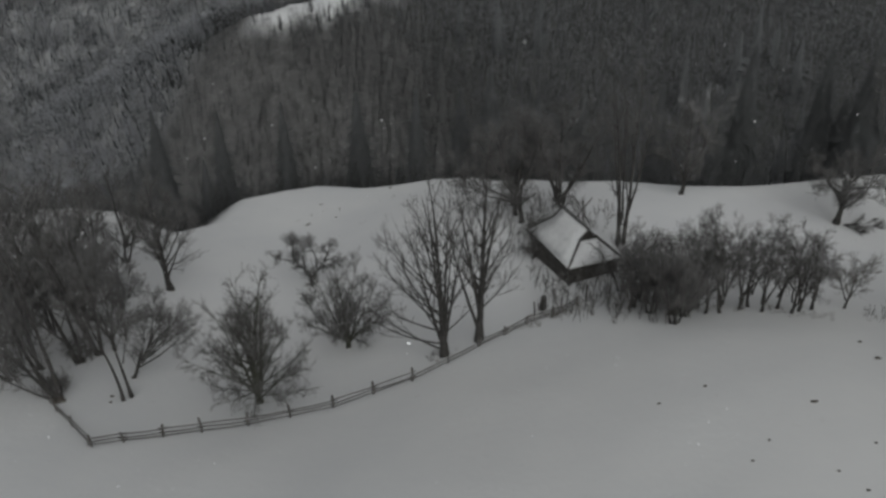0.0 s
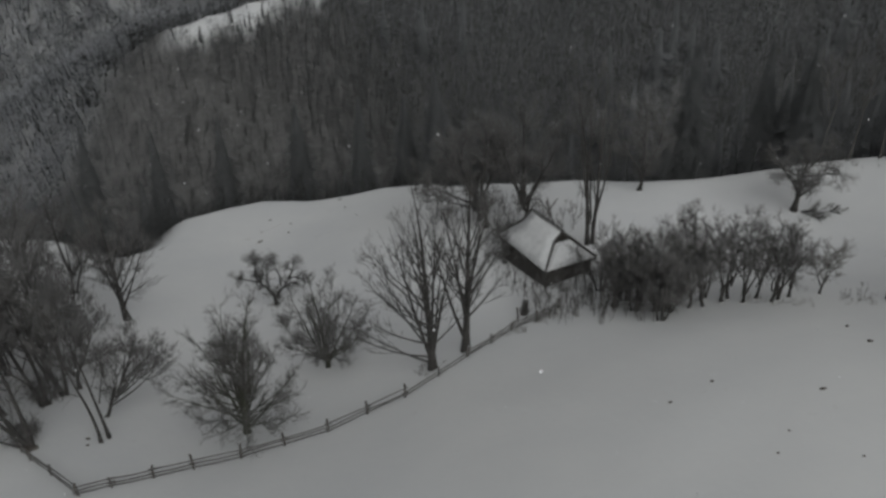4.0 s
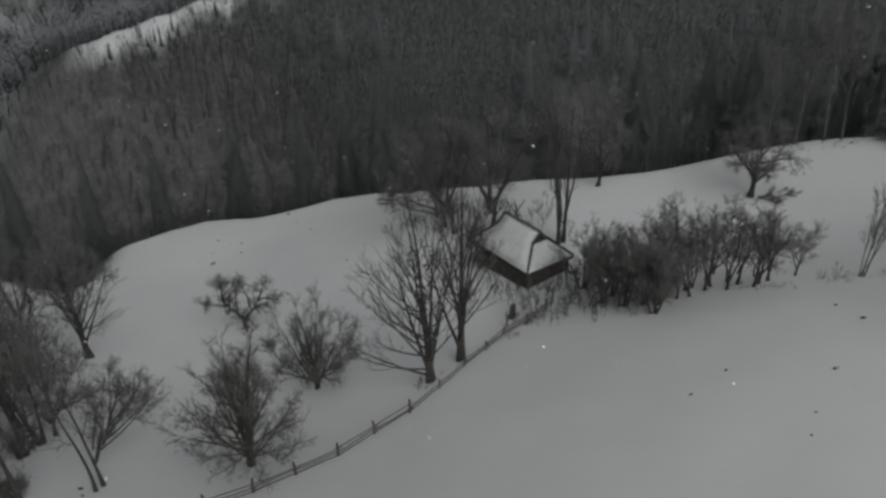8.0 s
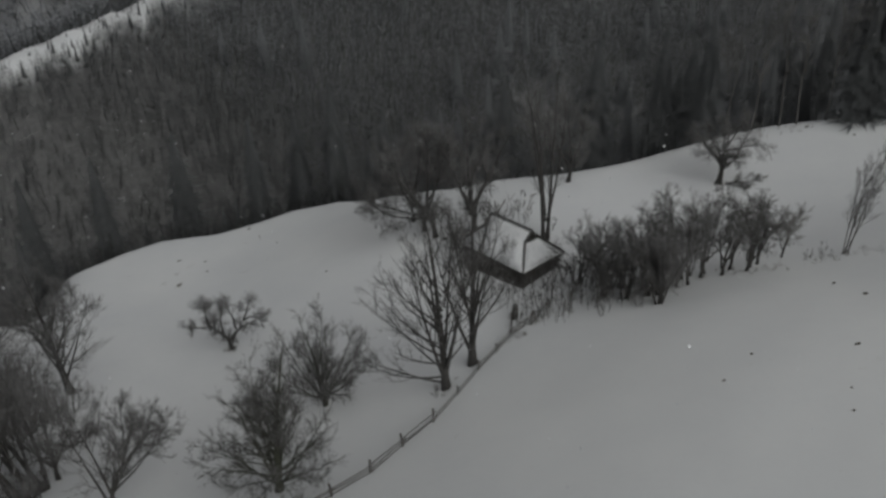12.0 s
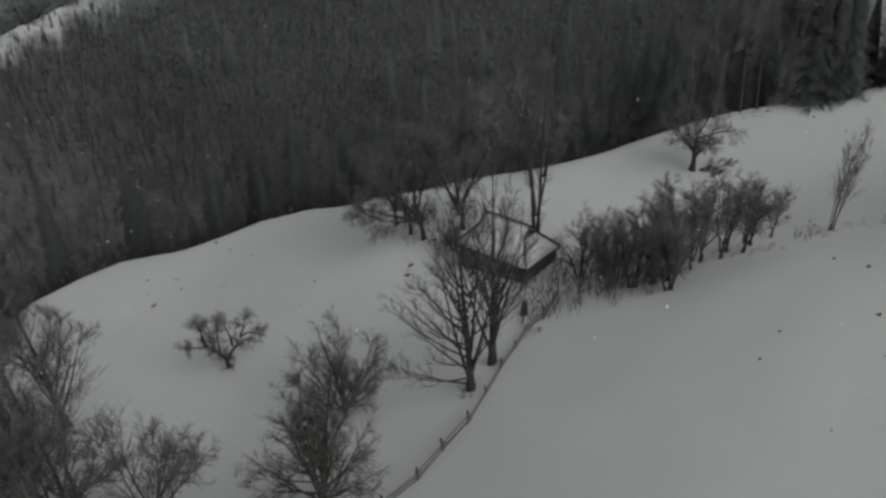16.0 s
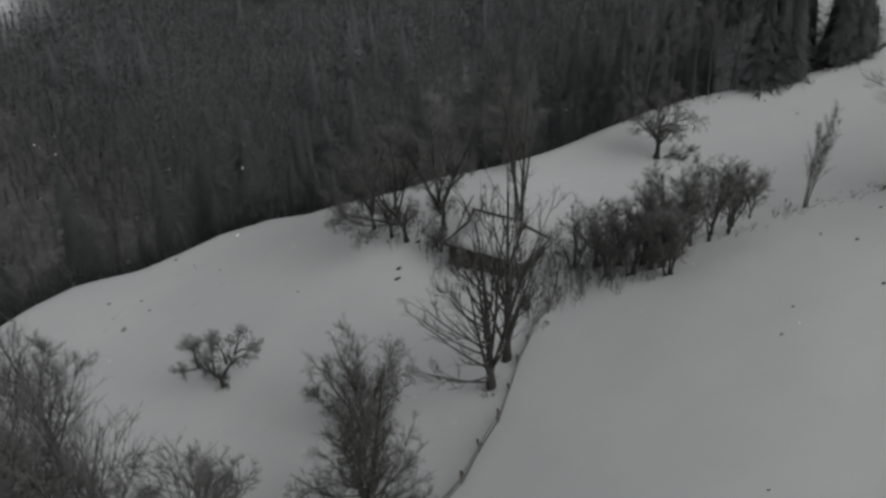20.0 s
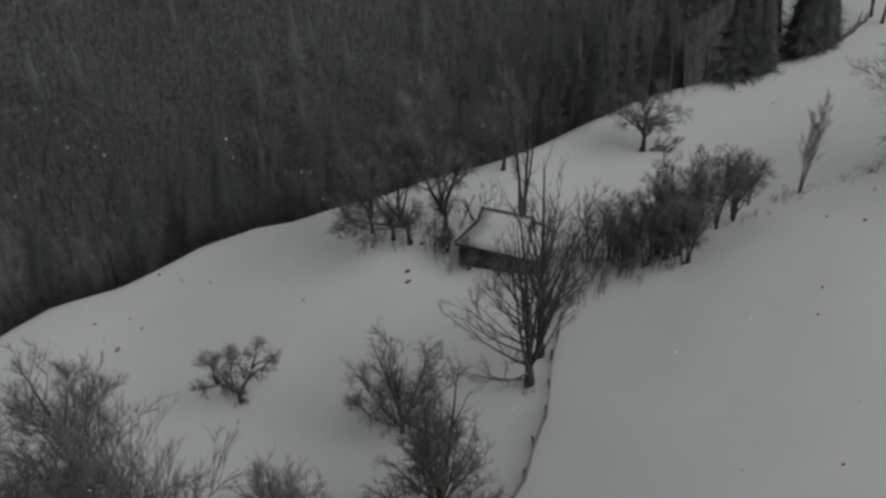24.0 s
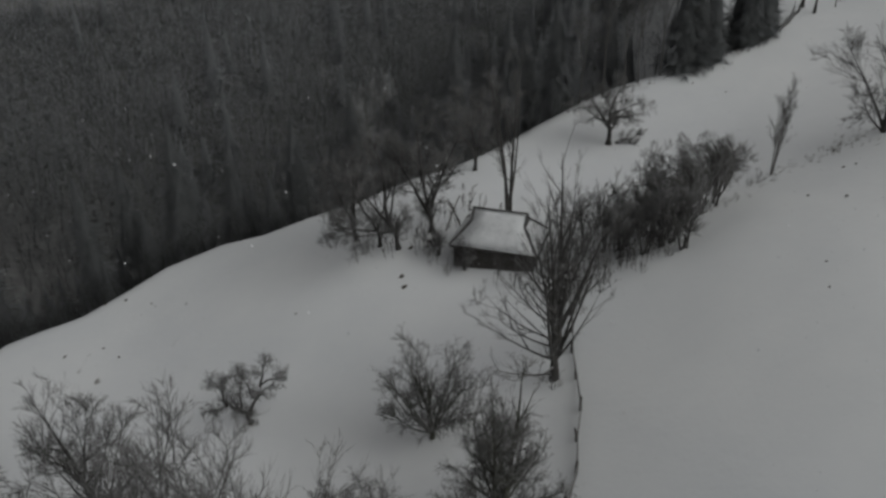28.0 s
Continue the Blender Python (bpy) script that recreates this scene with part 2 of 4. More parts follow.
def unit(v):
    return v / np.maximum(np.linalg.norm(v, axis=-1, keepdims=True), 1e-9)


def grow(rng, start, way, length, radius, steps, wander, up, tip=0.25):
    """Limbs from their starts: points and radii along each, wandering and turning upwards (or down) as they go."""
    p, d = start.copy(), unit(way)
    pts, rad = [p], [radius]
    for k in range(steps):
        d = unit(d + wander * rng.normal(size=d.shape) + np.array([0, 0, up / steps]))
        p = p + d * (length / steps)[:, None]
        pts.append(p)
        rad.append(radius * (1 - (1 - tip) * (k + 1) / steps))
    return np.stack(pts, 1), np.stack(rad, 1)


def sprout(rng, pts, rad, length, n, lo, hi, angle, ratio, thin, even=0.0):
    """Starts, ways, lengths and radii of n shoots on every limb."""
    count, steps = len(pts), pts.shape[1] - 1
    t = np.sort(rng.uniform(lo, hi, (count, n)), 1) * steps
    k = np.minimum(t.astype(int), steps - 1)
    f = (t - k)[..., None]
    row = np.arange(count)[:, None]
    a, b = pts[row, k], pts[row, k + 1]
    start, tangent = a + f * (b - a), unit(b - a)
    r = rad[row, k] * (1 - f[..., 0]) + rad[row, k + 1] * f[..., 0]
    side = unit(np.cross(tangent, rng.normal(size=tangent.shape)))
    lean = np.radians(angle) * rng.uniform(0.65, 1.3, (count, n, 1))
    way = np.cos(lean) * tangent + np.sin(lean) * side
    long = length[:, None] * ratio * rng.uniform(0.6, 1.15, (count, n)) * (1.15 - 0.7 * t / steps)
    return start.reshape(-1, 3), way.reshape(-1, 3), long.ravel(), np.minimum(r * thin, r * 0.95).ravel()


def tube_arrays(pts, rad, sides):
    n, k, _ = pts.shape
    d = unit(pts[:, -1] - pts[:, 0])
    ref = np.where(np.abs(d[:, 2:]) < 0.9, np.array([[0.0, 0, 1]]), np.array([[1.0, 0, 0]]))
    u = unit(np.cross(d, ref))
    v = np.cross(d, u)
    a = np.arange(sides) * 2 * np.pi / sides
    ring = np.cos(a)[None, :, None] * u[:, None] + np.sin(a)[None, :, None] * v[:, None]
    verts = pts[:, :, None, :] + rad[:, :, None, None] * ring[:, None]
    base = (np.arange(n)[:, None, None] * k + np.arange(k - 1)[None, :, None]) * sides
    i, j = np.arange(sides), (np.arange(sides) + 1) % sides
    faces = np.stack([base + i, base + j, base + sides + j, base + sides + i], -1)
    return verts.reshape(-1, 3), faces.reshape(-1, 4)


def spike_arrays(pts, rad):
    """Thin twigs, each a three-sided spike running out to a point."""
    way = unit(pts[:, 1] - pts[:, 0])
    u = unit(np.cross(way, np.where(np.abs(way[:, 2:]) > 0.8, np.array([1.0, 0, 0]), np.array([0, 0, 1.0]))))
    w = np.cross(way, u)
    r = rad[:, :1] * 1.6
    ring = [pts[:, 0] + r * (u * math.cos(a) + w * math.sin(a)) for a in (0.0, 2.094, 4.189)]
    verts = np.stack(ring + [pts[:, 1] + way * r], 1).reshape(-1, 3)
    faces = np.array([(0, 1, 3), (1, 2, 3), (2, 0, 3)])[None] + 4 * np.arange(len(pts))[:, None, None]
    return verts, faces.reshape(-1, 3)


def tubes(name, sets):
    verts, faces, off = [], [], 0
    for pts, rad, sides in sets:
        v, f = spike_arrays(pts, rad) if pts.shape[1] == 2 and sides == 3 else tube_arrays(pts, rad, sides)
        verts.append(v)
        faces.append(f + off)
        off += len(v)
    if len({f.shape[1] for f in faces}) > 1:
        faces = [f if f.shape[1] == 3 else np.concatenate([f[:, :3], f[:, [0, 2, 3]]]) for f in faces]
    me = raw_mesh(name, np.concatenate(verts), np.concatenate(faces))
    me.polygons.foreach_set("use_smooth", np.ones(len(me.polygons), bool))
    return me


def bare_tree(name, x, y, label, stems, limbs, boughs, twigs, seed, category="tree", group="", bark_mat=None, twig_mat=None, wander=0.05, fine=0.0055, sprays=2, low=False, reach=0.75, sweep=0.25):
    """A leafless tree. stems: (offset x, y, lean degrees, towards degrees, length, radius); limbs, boughs and twigs: number, from, to, angle, ratio, thin, rise."""
    rng = np.random.default_rng(seed)
    tree = thing(name, x, y, label=label, category=category, group=group)
    tree.location.z -= 0.08
    all_p, all_r, all_l = [], [], []
    for ox, oy, lean, towards, length, radius, *high in stems:
        way = np.array([[math.sin(radians(lean)) * math.cos(radians(towards)), math.sin(radians(lean)) * math.sin(radians(towards)), math.cos(radians(lean))]])
        p, r = grow(rng, np.array([[ox, oy, high[0] if high else 0.0]]), way, np.array([length]), np.array([radius]), 10, wander, sweep if lean > 15 else 0.0, 0.07)
        r = r * np.linspace(1.0, 0.8, 11)
        r[:, 0] *= 1.1 if high else 1.35
        part("stem" if low else "trunk" if radius > 0.095 else "limb", tubes("trunk", [(p, r, 5 if low else 8)]), bark_mat or BARK, tree)
        all_p.append(p), all_r.append(r), all_l.append([length])
    p, r, long = np.concatenate(all_p), np.concatenate(all_r), np.concatenate(all_l)
    sets = []
    levels = [(limbs, 6, 5, 0.03), (boughs, 3, 3, 0.035), (twigs, 1, 3, 0.05)] + ([((sprays, 0.05, 0.85, 26, 0.75, 0.85, twigs[6]), 1, 3, 0.03)] if sprays else [])
    for level, ((n, lo, hi, angle, ratio, thin, rise), steps, sides, wild) in enumerate(levels):
        s, w, long, rr = sprout(rng, p, r, long, n, lo, hi, angle, ratio, thin)
        rr = np.maximum(rr, fine * (4.6, 2.4, 1.3, 1.0)[level])
        if not low:
            long = np.maximum(long, reach * (1.5, 1.0, 0.7, 0.45)[level] * rng.uniform(0.6, 1.2, len(long)))
        p, r = grow(rng, s, w, long, rr, steps, wild + wander, rise, 0.3 if level < 2 else 0.6)
        sets.append((p, r, sides))
    if not low:
        for p, r in zip(sets[0][0], sets[0][1]):
            part("limb", tubes("limb", [(p[None], r[None], 5)]), bark_mat or BARK, tree)
    part("crown", tubes("crown", sets if low else sets[1:]), twig_mat or TWIG, tree, "fine bare twigs")
    return tree


def blob(bm, centre, size, seed, rough=0.3, detail=1):
    made = bmesh.ops.create_icosphere(bm, subdivisions=detail, radius=1.0)["verts"]
    for v in made:
        k = 1 + rough * noise.noise(v.co * 1.7 + Vector((seed * 7.1, seed * 3.3, 0)))
        v.co = Vector((v.co.x * size[0] * k, v.co.y * size[1] * k, v.co.z * size[2] * k)) + Vector(centre)
    return made


def box(bm, size, m=None):
    made = bmesh.ops.create_cube(bm, size=1.0)["verts"]
    for v in made:
        v.co = Vector((v.co.x * size[0], v.co.y * size[1], v.co.z * size[2]))
        if m is not None:
            v.co = m @ v.co
    return made


# ---- the hut under snow ----
def prism(corners, down):
    """A slab: flat corners (in order) and the same, moved by down."""
    bm = bmesh.new()
    top = [bm.verts.new(c) for c in corners]
    low = [bm.verts.new(Vector(c) + Vector(down)) for c in corners]
    bm.faces.new(top)
    bm.faces.new(low[::-1])
    for i in range(len(top)):
        j = (i + 1) % len(top)
        bm.faces.new((top[j], top[i], low[i], low[j]))
    bmesh.ops.recalc_face_normals(bm, faces=bm.faces)
    return bm


def snow_slab(corners, thick, inset, seed):
    """A snow layer lying on a flat roof face: inset from its edges, rounded and uneven."""
    c = [Vector(p) for p in corners]
    mid = sum(c, Vector()) / len(c)
    normal = (c[1] - c[0]).cross(c[-1] - c[0]).normalized()
    if normal.z < 0:
        normal = -normal
    c = [p + (mid - p).normalized() * inset for p in c]
    bm = prism([p + normal * thick for p in c], -normal * thick)
    bmesh.ops.bevel(bm, geom=[e for e in bm.edges if all((v.co - p).length > 1e-6 for v in e.verts for p in c)], offset=thick * 0.7, segments=2, affect="EDGES")
    bmesh.ops.triangulate(bm, faces=bm.faces)
    bmesh.ops.subdivide_edges(bm, edges=[e for e in bm.edges if e.calc_length() > 0.7], cuts=3, use_grid_fill=True)
    for v in bm.verts:
        v.co += normal * 0.05 * noise.noise(v.co * 1.6 + Vector((seed, 0, 0)))
        v.co += Vector((noise.noise(v.co * 2.3), noise.noise(v.co * 2.3 + Vector((9, 0, 0))), 0)) * 0.05
    for f in bm.faces:
        f.smooth = True
    return bm


def beam(a, b, w, h):
    """A squared timber from a to b, w wide and h deep."""
    a, b = Vector(a), Vector(b)
    bm = bmesh.new()
    d = (b - a).normalized()
    side = d.cross(Vector((0, 0, 1))).normalized() if abs(d.z) < 0.95 else Vector((0, 1, 0))
    m = Matrix.Translation((a + b) / 2) @ Matrix((d, side, d.cross(side))).transposed().to_4x4()
    box(bm, ((b - a).length, w, h), m)
    bmesh.ops.bevel(bm, geom=bm.edges, offset=min(w, h) * 0.18, segments=1, affect="EDGES")
    return bm


def log_mesh(length, radius, seed):
    rng = np.random.default_rng(seed)
    x = np.linspace(-length / 2, length / 2, 5)
    pts = np.stack([x, rng.normal(0, 0.012, 5), rng.normal(0, 0.008, 5)], -1)[None]
    return tubes("log", [(pts, np.full((1, 5), radius), 8)])


def build_hut():
    hut = thing("wooden_hut", 10.3, 13.75, z=0.0, turn=-64.7, label="small dark log hut with a snow-covered half-hipped roof", category="hut")
    ex, ey, ez, rx, rz, gy_, gz = 3.84, 2.57, 2.02, 2.33, 4.45, 0.80, 3.70
    wx, wy = 3.42, 2.18
    for name, length, m in (("wall_long", 2 * wx + 0.3, pose(0, -wy, 0)), ("wall_long", 2 * wx + 0.3, pose(0, wy, 0)), ("wall_short", 2 * wy + 0.3, pose(-wx, 0, 0, 0, 0, 90)), ("wall_short", 2 * wy + 0.3, pose(wx, 0, 0, 0, 0, 90))):
        bm = bmesh.new()
        box(bm, (length - 0.3, 0.12, 3.0), pose(0, 0, 0.5))
        wall = part(name, bm, WOOD, hut)
        wall.matrix_basis = m
        shared = log_mesh(length, 0.125, int(length * 10))
        z = -0.55 + (0.11 if name == "wall_short" else 0)
        while z < 1.95:
            log = part("log", shared, WOOD, wall)
            log.matrix_basis = pose(0, 0, z)
            z += 0.225
    for s in (-1, 1):
        slope = [(-rx, 0, rz), (rx, 0, rz), (rx + 0.04, s * gy_, gz), (ex, s * ey, ez), (-ex, s * ey, ez), (-rx - 0.04, s * gy_, gz)]
        roof = part("roof_slope", prism(slope, (0, 0, -0.10)), WOOD, hut, "dark shingled roof slope under snow")
        part("snow_cover", snow_slab(slope, 0.16, 0.13, 3 + s), ROOF_SNOW, roof, "thin uneven snow layer")
        part("eave_board", beam((-ex, s * ey, ez - 0.10), (ex, s * ey, ez - 0.10), 0.05, 0.16), WOOD, hut)
        hip = [(s * (rx + 0.04), -gy_, gz), (s * (rx + 0.04), gy_, gz), (s * ex, ey, ez), (s * ex, -ey, ez)]
        roof = part("roof_hip", prism(hip, (0, 0, -0.10)), WOOD, hut, "dark shingled roof hip under snow")
        part("snow_cover", snow_slab(hip, 0.16, 0.14, 8 + s), ROOF_SNOW, roof, "thin uneven snow layer")
        part("eave_board", beam((s * ex, -ey, ez - 0.10), (s * ex, ey, ez - 0.10), 0.05, 0.16), WOOD, hut)
        # The gablet under the ridge's end, boarded, set back a little under the ridge.
        gable = part("gablet", prism([(s * (rx - 0.02), -gy_ + 0.06, gz + 0.02), (s * (rx - 0.02), gy_ - 0.06, gz + 0.02), (s * (rx - 0.02), 0, rz - 0.08)], (-s * 0.05, 0, 0)), WOOD, hut, "dark boarded smoke gablet")
        for k in range(-3, 4):
            y = k * 0.2
            h = (rz - gz - 0.1) * (1 - abs(y) / gy_)
            if h > 0.08:
                part("board", beam((s * (rx + 0.02), y, gz + 0.02), (s * (rx + 0.02), y, gz + h), 0.15, 0.03), WOOD, gable)
        for t in (-1, 1):
            part("hip_board", beam((s * (rx + 0.05), t * gy_, gz + 0.11), (s * (ex + 0.02), t * (ey + 0.02), ez + 0.07), 0.10 if t < 0 else 0.08, 0.12), WOOD, hut, "bare wooden hip board")
            part("verge_board", beam((s * (rx + 0.06), 0, rz + 0.08), (s * (rx + 0.08), t * (gy_ + 0.1), gz + 0.04), 0.16, 0.07), WOOD, hut)
    part("ridge_board", beam((-rx - 0.12, 0.04, rz + 0.16), (rx + 0.12, 0.04, rz + 0.16), 0.10, 0.12), WOOD, hut, "dark wooden ridge board bare of snow")
    return hut


build_hut()


# ---- the pole fence ----
POSTS = [(-26.6, -8.4), (-25.6, -9.4), (-23.6, -11.2), (-21.07, -13.54), (-19.4, -12.7), (-17.3, -11.6), (-15.17, -10.54), (-12.43, -9.39), (-9.87, -8.2), (-7.14, -6.96), (-4.6, -5.17), (-2.03, -3.63),
         (0.4, -1.5), (2.61, 0.44), (4.5, 1.8), (6.2, 3.2), (8.2, 3.9), (10.2, 5.6)]


def build_fence():
    rng = random.Random(4)
    fence = thing("pole_fence", *POSTS[3], label="weathered grey pole fence standing in the snow along the slope", category="fence")
    inv = fence.matrix_basis.inverted()
    tall = [0.62, 1.0, 0.8, 0.95, 0.85, 0.95, 1.15, 1.05, 1.05, 1.12, 1.05, 1.15, 0.7, 0.95, 0.9, 0.8, 1.0, 0.9]
    feet = [Vector((x, y, ground_at(x, y))) for x, y in POSTS]
    for p, h in zip(feet, tall):
        n = np.array([[[p.x, p.y, p.z - 0.3], [p.x + rng.uniform(-0.02, 0.02), p.y, p.z + h * 0.5], [p.x + rng.uniform(-0.08, 0.08), p.y + rng.uniform(-0.08, 0.08), p.z + h], [p.x, p.y, p.z + h + 0.05]]])
        n[0] -= np.array(fence.location)
        n[0, 3, :2] = n[0, 2, :2]
        w = 0.085 if h > 0.9 else 0.065
        part("post", tubes("post", [(n, np.array([[w, w, w * 0.95, 0.02]]), 7)]), FENCE_WOOD, fence)
    for i, (a, b) in enumerate(zip(feet, feet[1:])):
        for level in (0.22, 0.46, 0.72):
            if level > min(tall[i], tall[i + 1]) or (i > 12 and level > 0.5 and rng.random() < 0.5):
                continue
            over = (b - a).normalized() * 0.25
            j, k = rng.uniform(-0.07, 0.07), rng.uniform(-0.1, 0.1)
            s, e = a - over + Vector((0.06, -0.06, level + j)), b + over + Vector((0.06, -0.06, level + k))
            m = (s + e) / 2 + Vector((0, 0, rng.uniform(-0.06, 0.02)))
            n = np.array([[s, m, e]]) - np.array(fence.location)
            part("rail", tubes("rail", [(n, np.array([[0.05, 0.045, 0.036]]), 6)]), FENCE_WOOD, fence)
    return fence


build_fence()

# Lone stakes and a stump before the hut.
for k, (tx, ty, h, r) in enumerate([(13.9, 3.1, 1.0, 0.05), (10.9, 6.2, 1.5, 0.07), (6.8, 4.6, 1.3, 0.06)]):
    stake = thing("wooden_stake", tx, ty, label="weathered wooden stake standing in the snow before the hut", category="stake", group="stakes")
    n = np.array([[[0, 0, -0.3], [0.02 * math.sin(k), 0.02, h * 0.5], [0.06 * math.sin(2.3 * k), 0.05 * math.cos(k), h], [0.06 * math.sin(2.3 * k), 0.05 * math.cos(k), h + 0.05]]])
    part("pole", tubes("pole", [(n, np.array([[r, r, r * 0.92, 0.02]]), 7)]), FENCE_WOOD, stake)
stump = thing("tree_stump", 7.5, 5.7, label="dark broken tree stump by the fence near the hut", category="stump")
n = np.array([[[0, 0, -0.3], [0, 0, 0.1], [0.04, 0.02, 0.7], [0.07, 0.0, 1.2], [0.07, 0.0, 1.26]]])
part("bark", tubes("bark", [(n, np.array([[0.36, 0.30, 0.25, 0.22, 0.05]]), 9)]), BARK, stump)

poles = thing("leaning_poles", 11.4, 20.3, label="bare grey poles leaning crossed against one another behind the hut", category="poles")
for dx, dy, tx, ty, h in [(-1.0, 0.2, 0.9, 0.1, 2.9), (1.0, 0.0, -0.8, 0.2, 3.0), (0.2, -0.9, 0.1, 0.8, 2.6)]:
    low = ground_at(11.4 + dx, 20.3 + dy) - ground_at(11.4, 20.3)
    n = np.array([[[dx, dy, low - 0.2], [(dx + tx) / 2, (dy + ty) / 2, (low + h) / 2], [tx, ty, h], [tx * 1.02, ty * 1.02, h + 0.05]]])
    part("pole", tubes("pole", [(n, np.array([[0.065, 0.06, 0.05, 0.015]]), 7)]), FENCE_WOOD, poles)

# ---- bare trees on the meadow ----
bare_tree("ash_tree", 0.0, 0.0, "tall bare tree with long dark limbs fanning out beside the fence",
          [(0, 0, 2, 200, 14.6, 0.31), (0.1, 0.0, 13, 300, 11.2, 0.13, 1.6), (0.05, -0.05, 22, 285, 10.4, 0.12, 2.0), (0, -0.05, 32, 265, 8.0, 0.10, 1.8), (-0.05, 0.05, 8, 150, 11.4, 0.16, 2.4), (0.0, -0.05, 7, 300, 10.4, 0.13, 3.4), (-0.1, 0, 16, 185, 11.6, 0.15, 1.0)]
          + [(-0.05, 0.03 * (j % 2), 76 - 3.0 * j, 170 + 40 * math.sin(j * 2.4), 7.6 - 0.20 * j + 0.6 * math.sin(j * 1.7), 0.10 - 0.002 * j, 0.6 + 0.56 * j) for j in range(14)]
          + [(0.05, 0, 50 - 3 * j, 5 + 55 * math.sin(j * 2.1), 5.6 - 0.35 * j, 0.07, 2.2 + 1.2 * j) for j in range(7)],
          (6, 0.22, 0.96, 28, 0.42, 0.5, 0.45), (3, 0.15, 0.95, 30, 0.50, 0.5, 0.25), (3, 0.1, 0.95, 30, 0.62, 0.6, 0.15), 11, group="meadow trees", wander=0.02, fine=0.0055, sprays=1, reach=0.75, sweep=0.55)
bare_tree("ash_tree", 2.55, 1.6, "tall slim bare tree with upright limbs beside the fence",
          [(0, 0, 1.5, 20, 15.6, 0.31), (0.05, -0.1, 19, 275, 11.0, 0.13, 2.0), (0.0, -0.1, 27, 260, 9.0, 0.11, 2.6), (0.05, -0.1, 14, 290, 10.4, 0.11, 3.8), (-0.1, 0.05, 20, 170, 10.6, 0.14, 1.3), (0.1, 0, 11, 200, 11.4, 0.13, 2.6), (0.05, 0.05, 9, 30, 11.0, 0.12, 3.0)] + [(0.05, 0, 46 - 4 * j, 5 + 40 * math.sin(j * 1.9), 6.0 - 0.2 * j, 0.08, 3.0 + 0.9 * j) for j in range(7)]
          + [(-0.05, 0, 36 - 3 * j, 170 + 50 * math.sin(j * 2.3), 6.0 - 0.4 * j, 0.07, 4.2 + 1.4 * j) for j in range(4)],
          (6, 0.2, 0.97, 30, 0.42, 0.5, 0.45), (3, 0.15, 0.95, 30, 0.50, 0.5, 0.25), (3, 0.1, 0.95, 30, 0.62, 0.6, 0.15), 12, group="meadow trees", wander=0.02, fine=0.0055, sprays=1, reach=0.72, sweep=0.4)
bare_tree("pear_tree", -12.8, -5.7, "dense bare fruit tree with a pointed crown and drooping low limbs",
          [(0, 0, 3, 175, 11.4, 0.25), (-0.1, 0.1, 7, 170, 9.6, 0.14, 0.9), (-0.1, -0.05, 11, 190, 8.6, 0.12, 0.8), (0.1, 0.05, 8, 20, 7.6, 0.12, 1.0)]
          + [(0, 0, 60 - 1.1 * j, 137.5 * j + 20, 5.9 * (1 - 0.031 * j) * (1.0 + 0.12 * math.sin(j * 1.9)), 0.10 - 0.0018 * j, 0.4 + 0.25 * j) for j in range(26)]
          + [(0, 0, 84, 47 * j, 4.0 + 0.7 * math.sin(j * 2.3), 0.06, 0.7 + 0.11 * j) for j in range(9)]
          + [(0, 0, 11 + 4 * (j % 3), 72 * j + 40, 8.4 - 0.45 * j, 0.10, 0.5 + 0.15 * j) for j in range(5)]
          + [(-0.1, 0, 66, 178, 5.4, 0.065, 2.3)],
          (10, 0.22, 0.98, 34, 0.28, 0.62, 0.25), (5, 0.15, 0.95, 38, 0.54, 0.6, 0.05), (3, 0.1, 0.95, 38, 0.70, 0.6, -0.05), 13, group="meadow trees", bark_mat=MOSSY, wander=0.045, fine=0.0054, reach=0.60, sprays=1, sweep=0.35)
bare_tree("plum_tree", -8.3, 4.2, "bare round-crowned fruit tree with many upright stems",
          [(0, 0, 5, 80, 7.6, 0.19)] + [(0, 0, 20 + 4 * (j % 3), 72 * j, 7.0 - 0.2 * j, 0.11, 0.35) for j in range(5)] + [(0, 0, 46 + 5 * (j % 4), 51 * j + 20, 5.2 - 0.12 * j, 0.085, 0.35 + 0.1 * j) for j in range(8)],
          (11, 0.16, 0.97, 40, 0.36, 0.58, 0.30), (5, 0.12, 0.95, 38, 0.62, 0.6, 0.15), (4, 0.1, 0.95, 38, 0.72, 0.6, 0.1), 14, group="meadow trees", bark_mat=MOSSY, wander=0.06, fine=0.0064, reach=0.78, sweep=0.22)
bare_tree("apple_tree", -14.4, 17.7, "small gnarled old apple tree with a flat twisted crown",
          [(0, 0, 10, 190, 1.3, 0.27), (-0.10, 0, 44, 172, 3.4, 0.18, 0.9), (0.03, 0, 34, 5, 3.2, 0.17, 0.9), (-1.6, 0.2, 30, 190, 2.6, 0.12, 2.4), (-1.6, 0.2, 12, 80, 2.6, 0.11, 2.4), (-2.0, 0.2, 75, 200, 2.0, 0.09, 2.5),
           (1.3, 0.1, 18, 30, 2.4, 0.11, 2.6), (1.4, 0.1, 62, -15, 2.2, 0.10, 2.7), (-0.6, -0.1, 10, 250, 3.2, 0.10, 1.9), (0.5, 0.1, 14, 90, 3.0, 0.10, 2.0), (-1.0, 0, 40, 255, 2.4, 0.09, 1.9)],
          (10, 0.32, 1.0, 58, 0.42, 0.5, 0.2), (6, 0.15, 1.0, 52, 0.60, 0.55, 0.1), (5, 0.1, 1.0, 48, 0.70, 0.6, 0.05), 15, group="meadow trees", wander=0.12, sprays=1, reach=0.5, sweep=0.1)
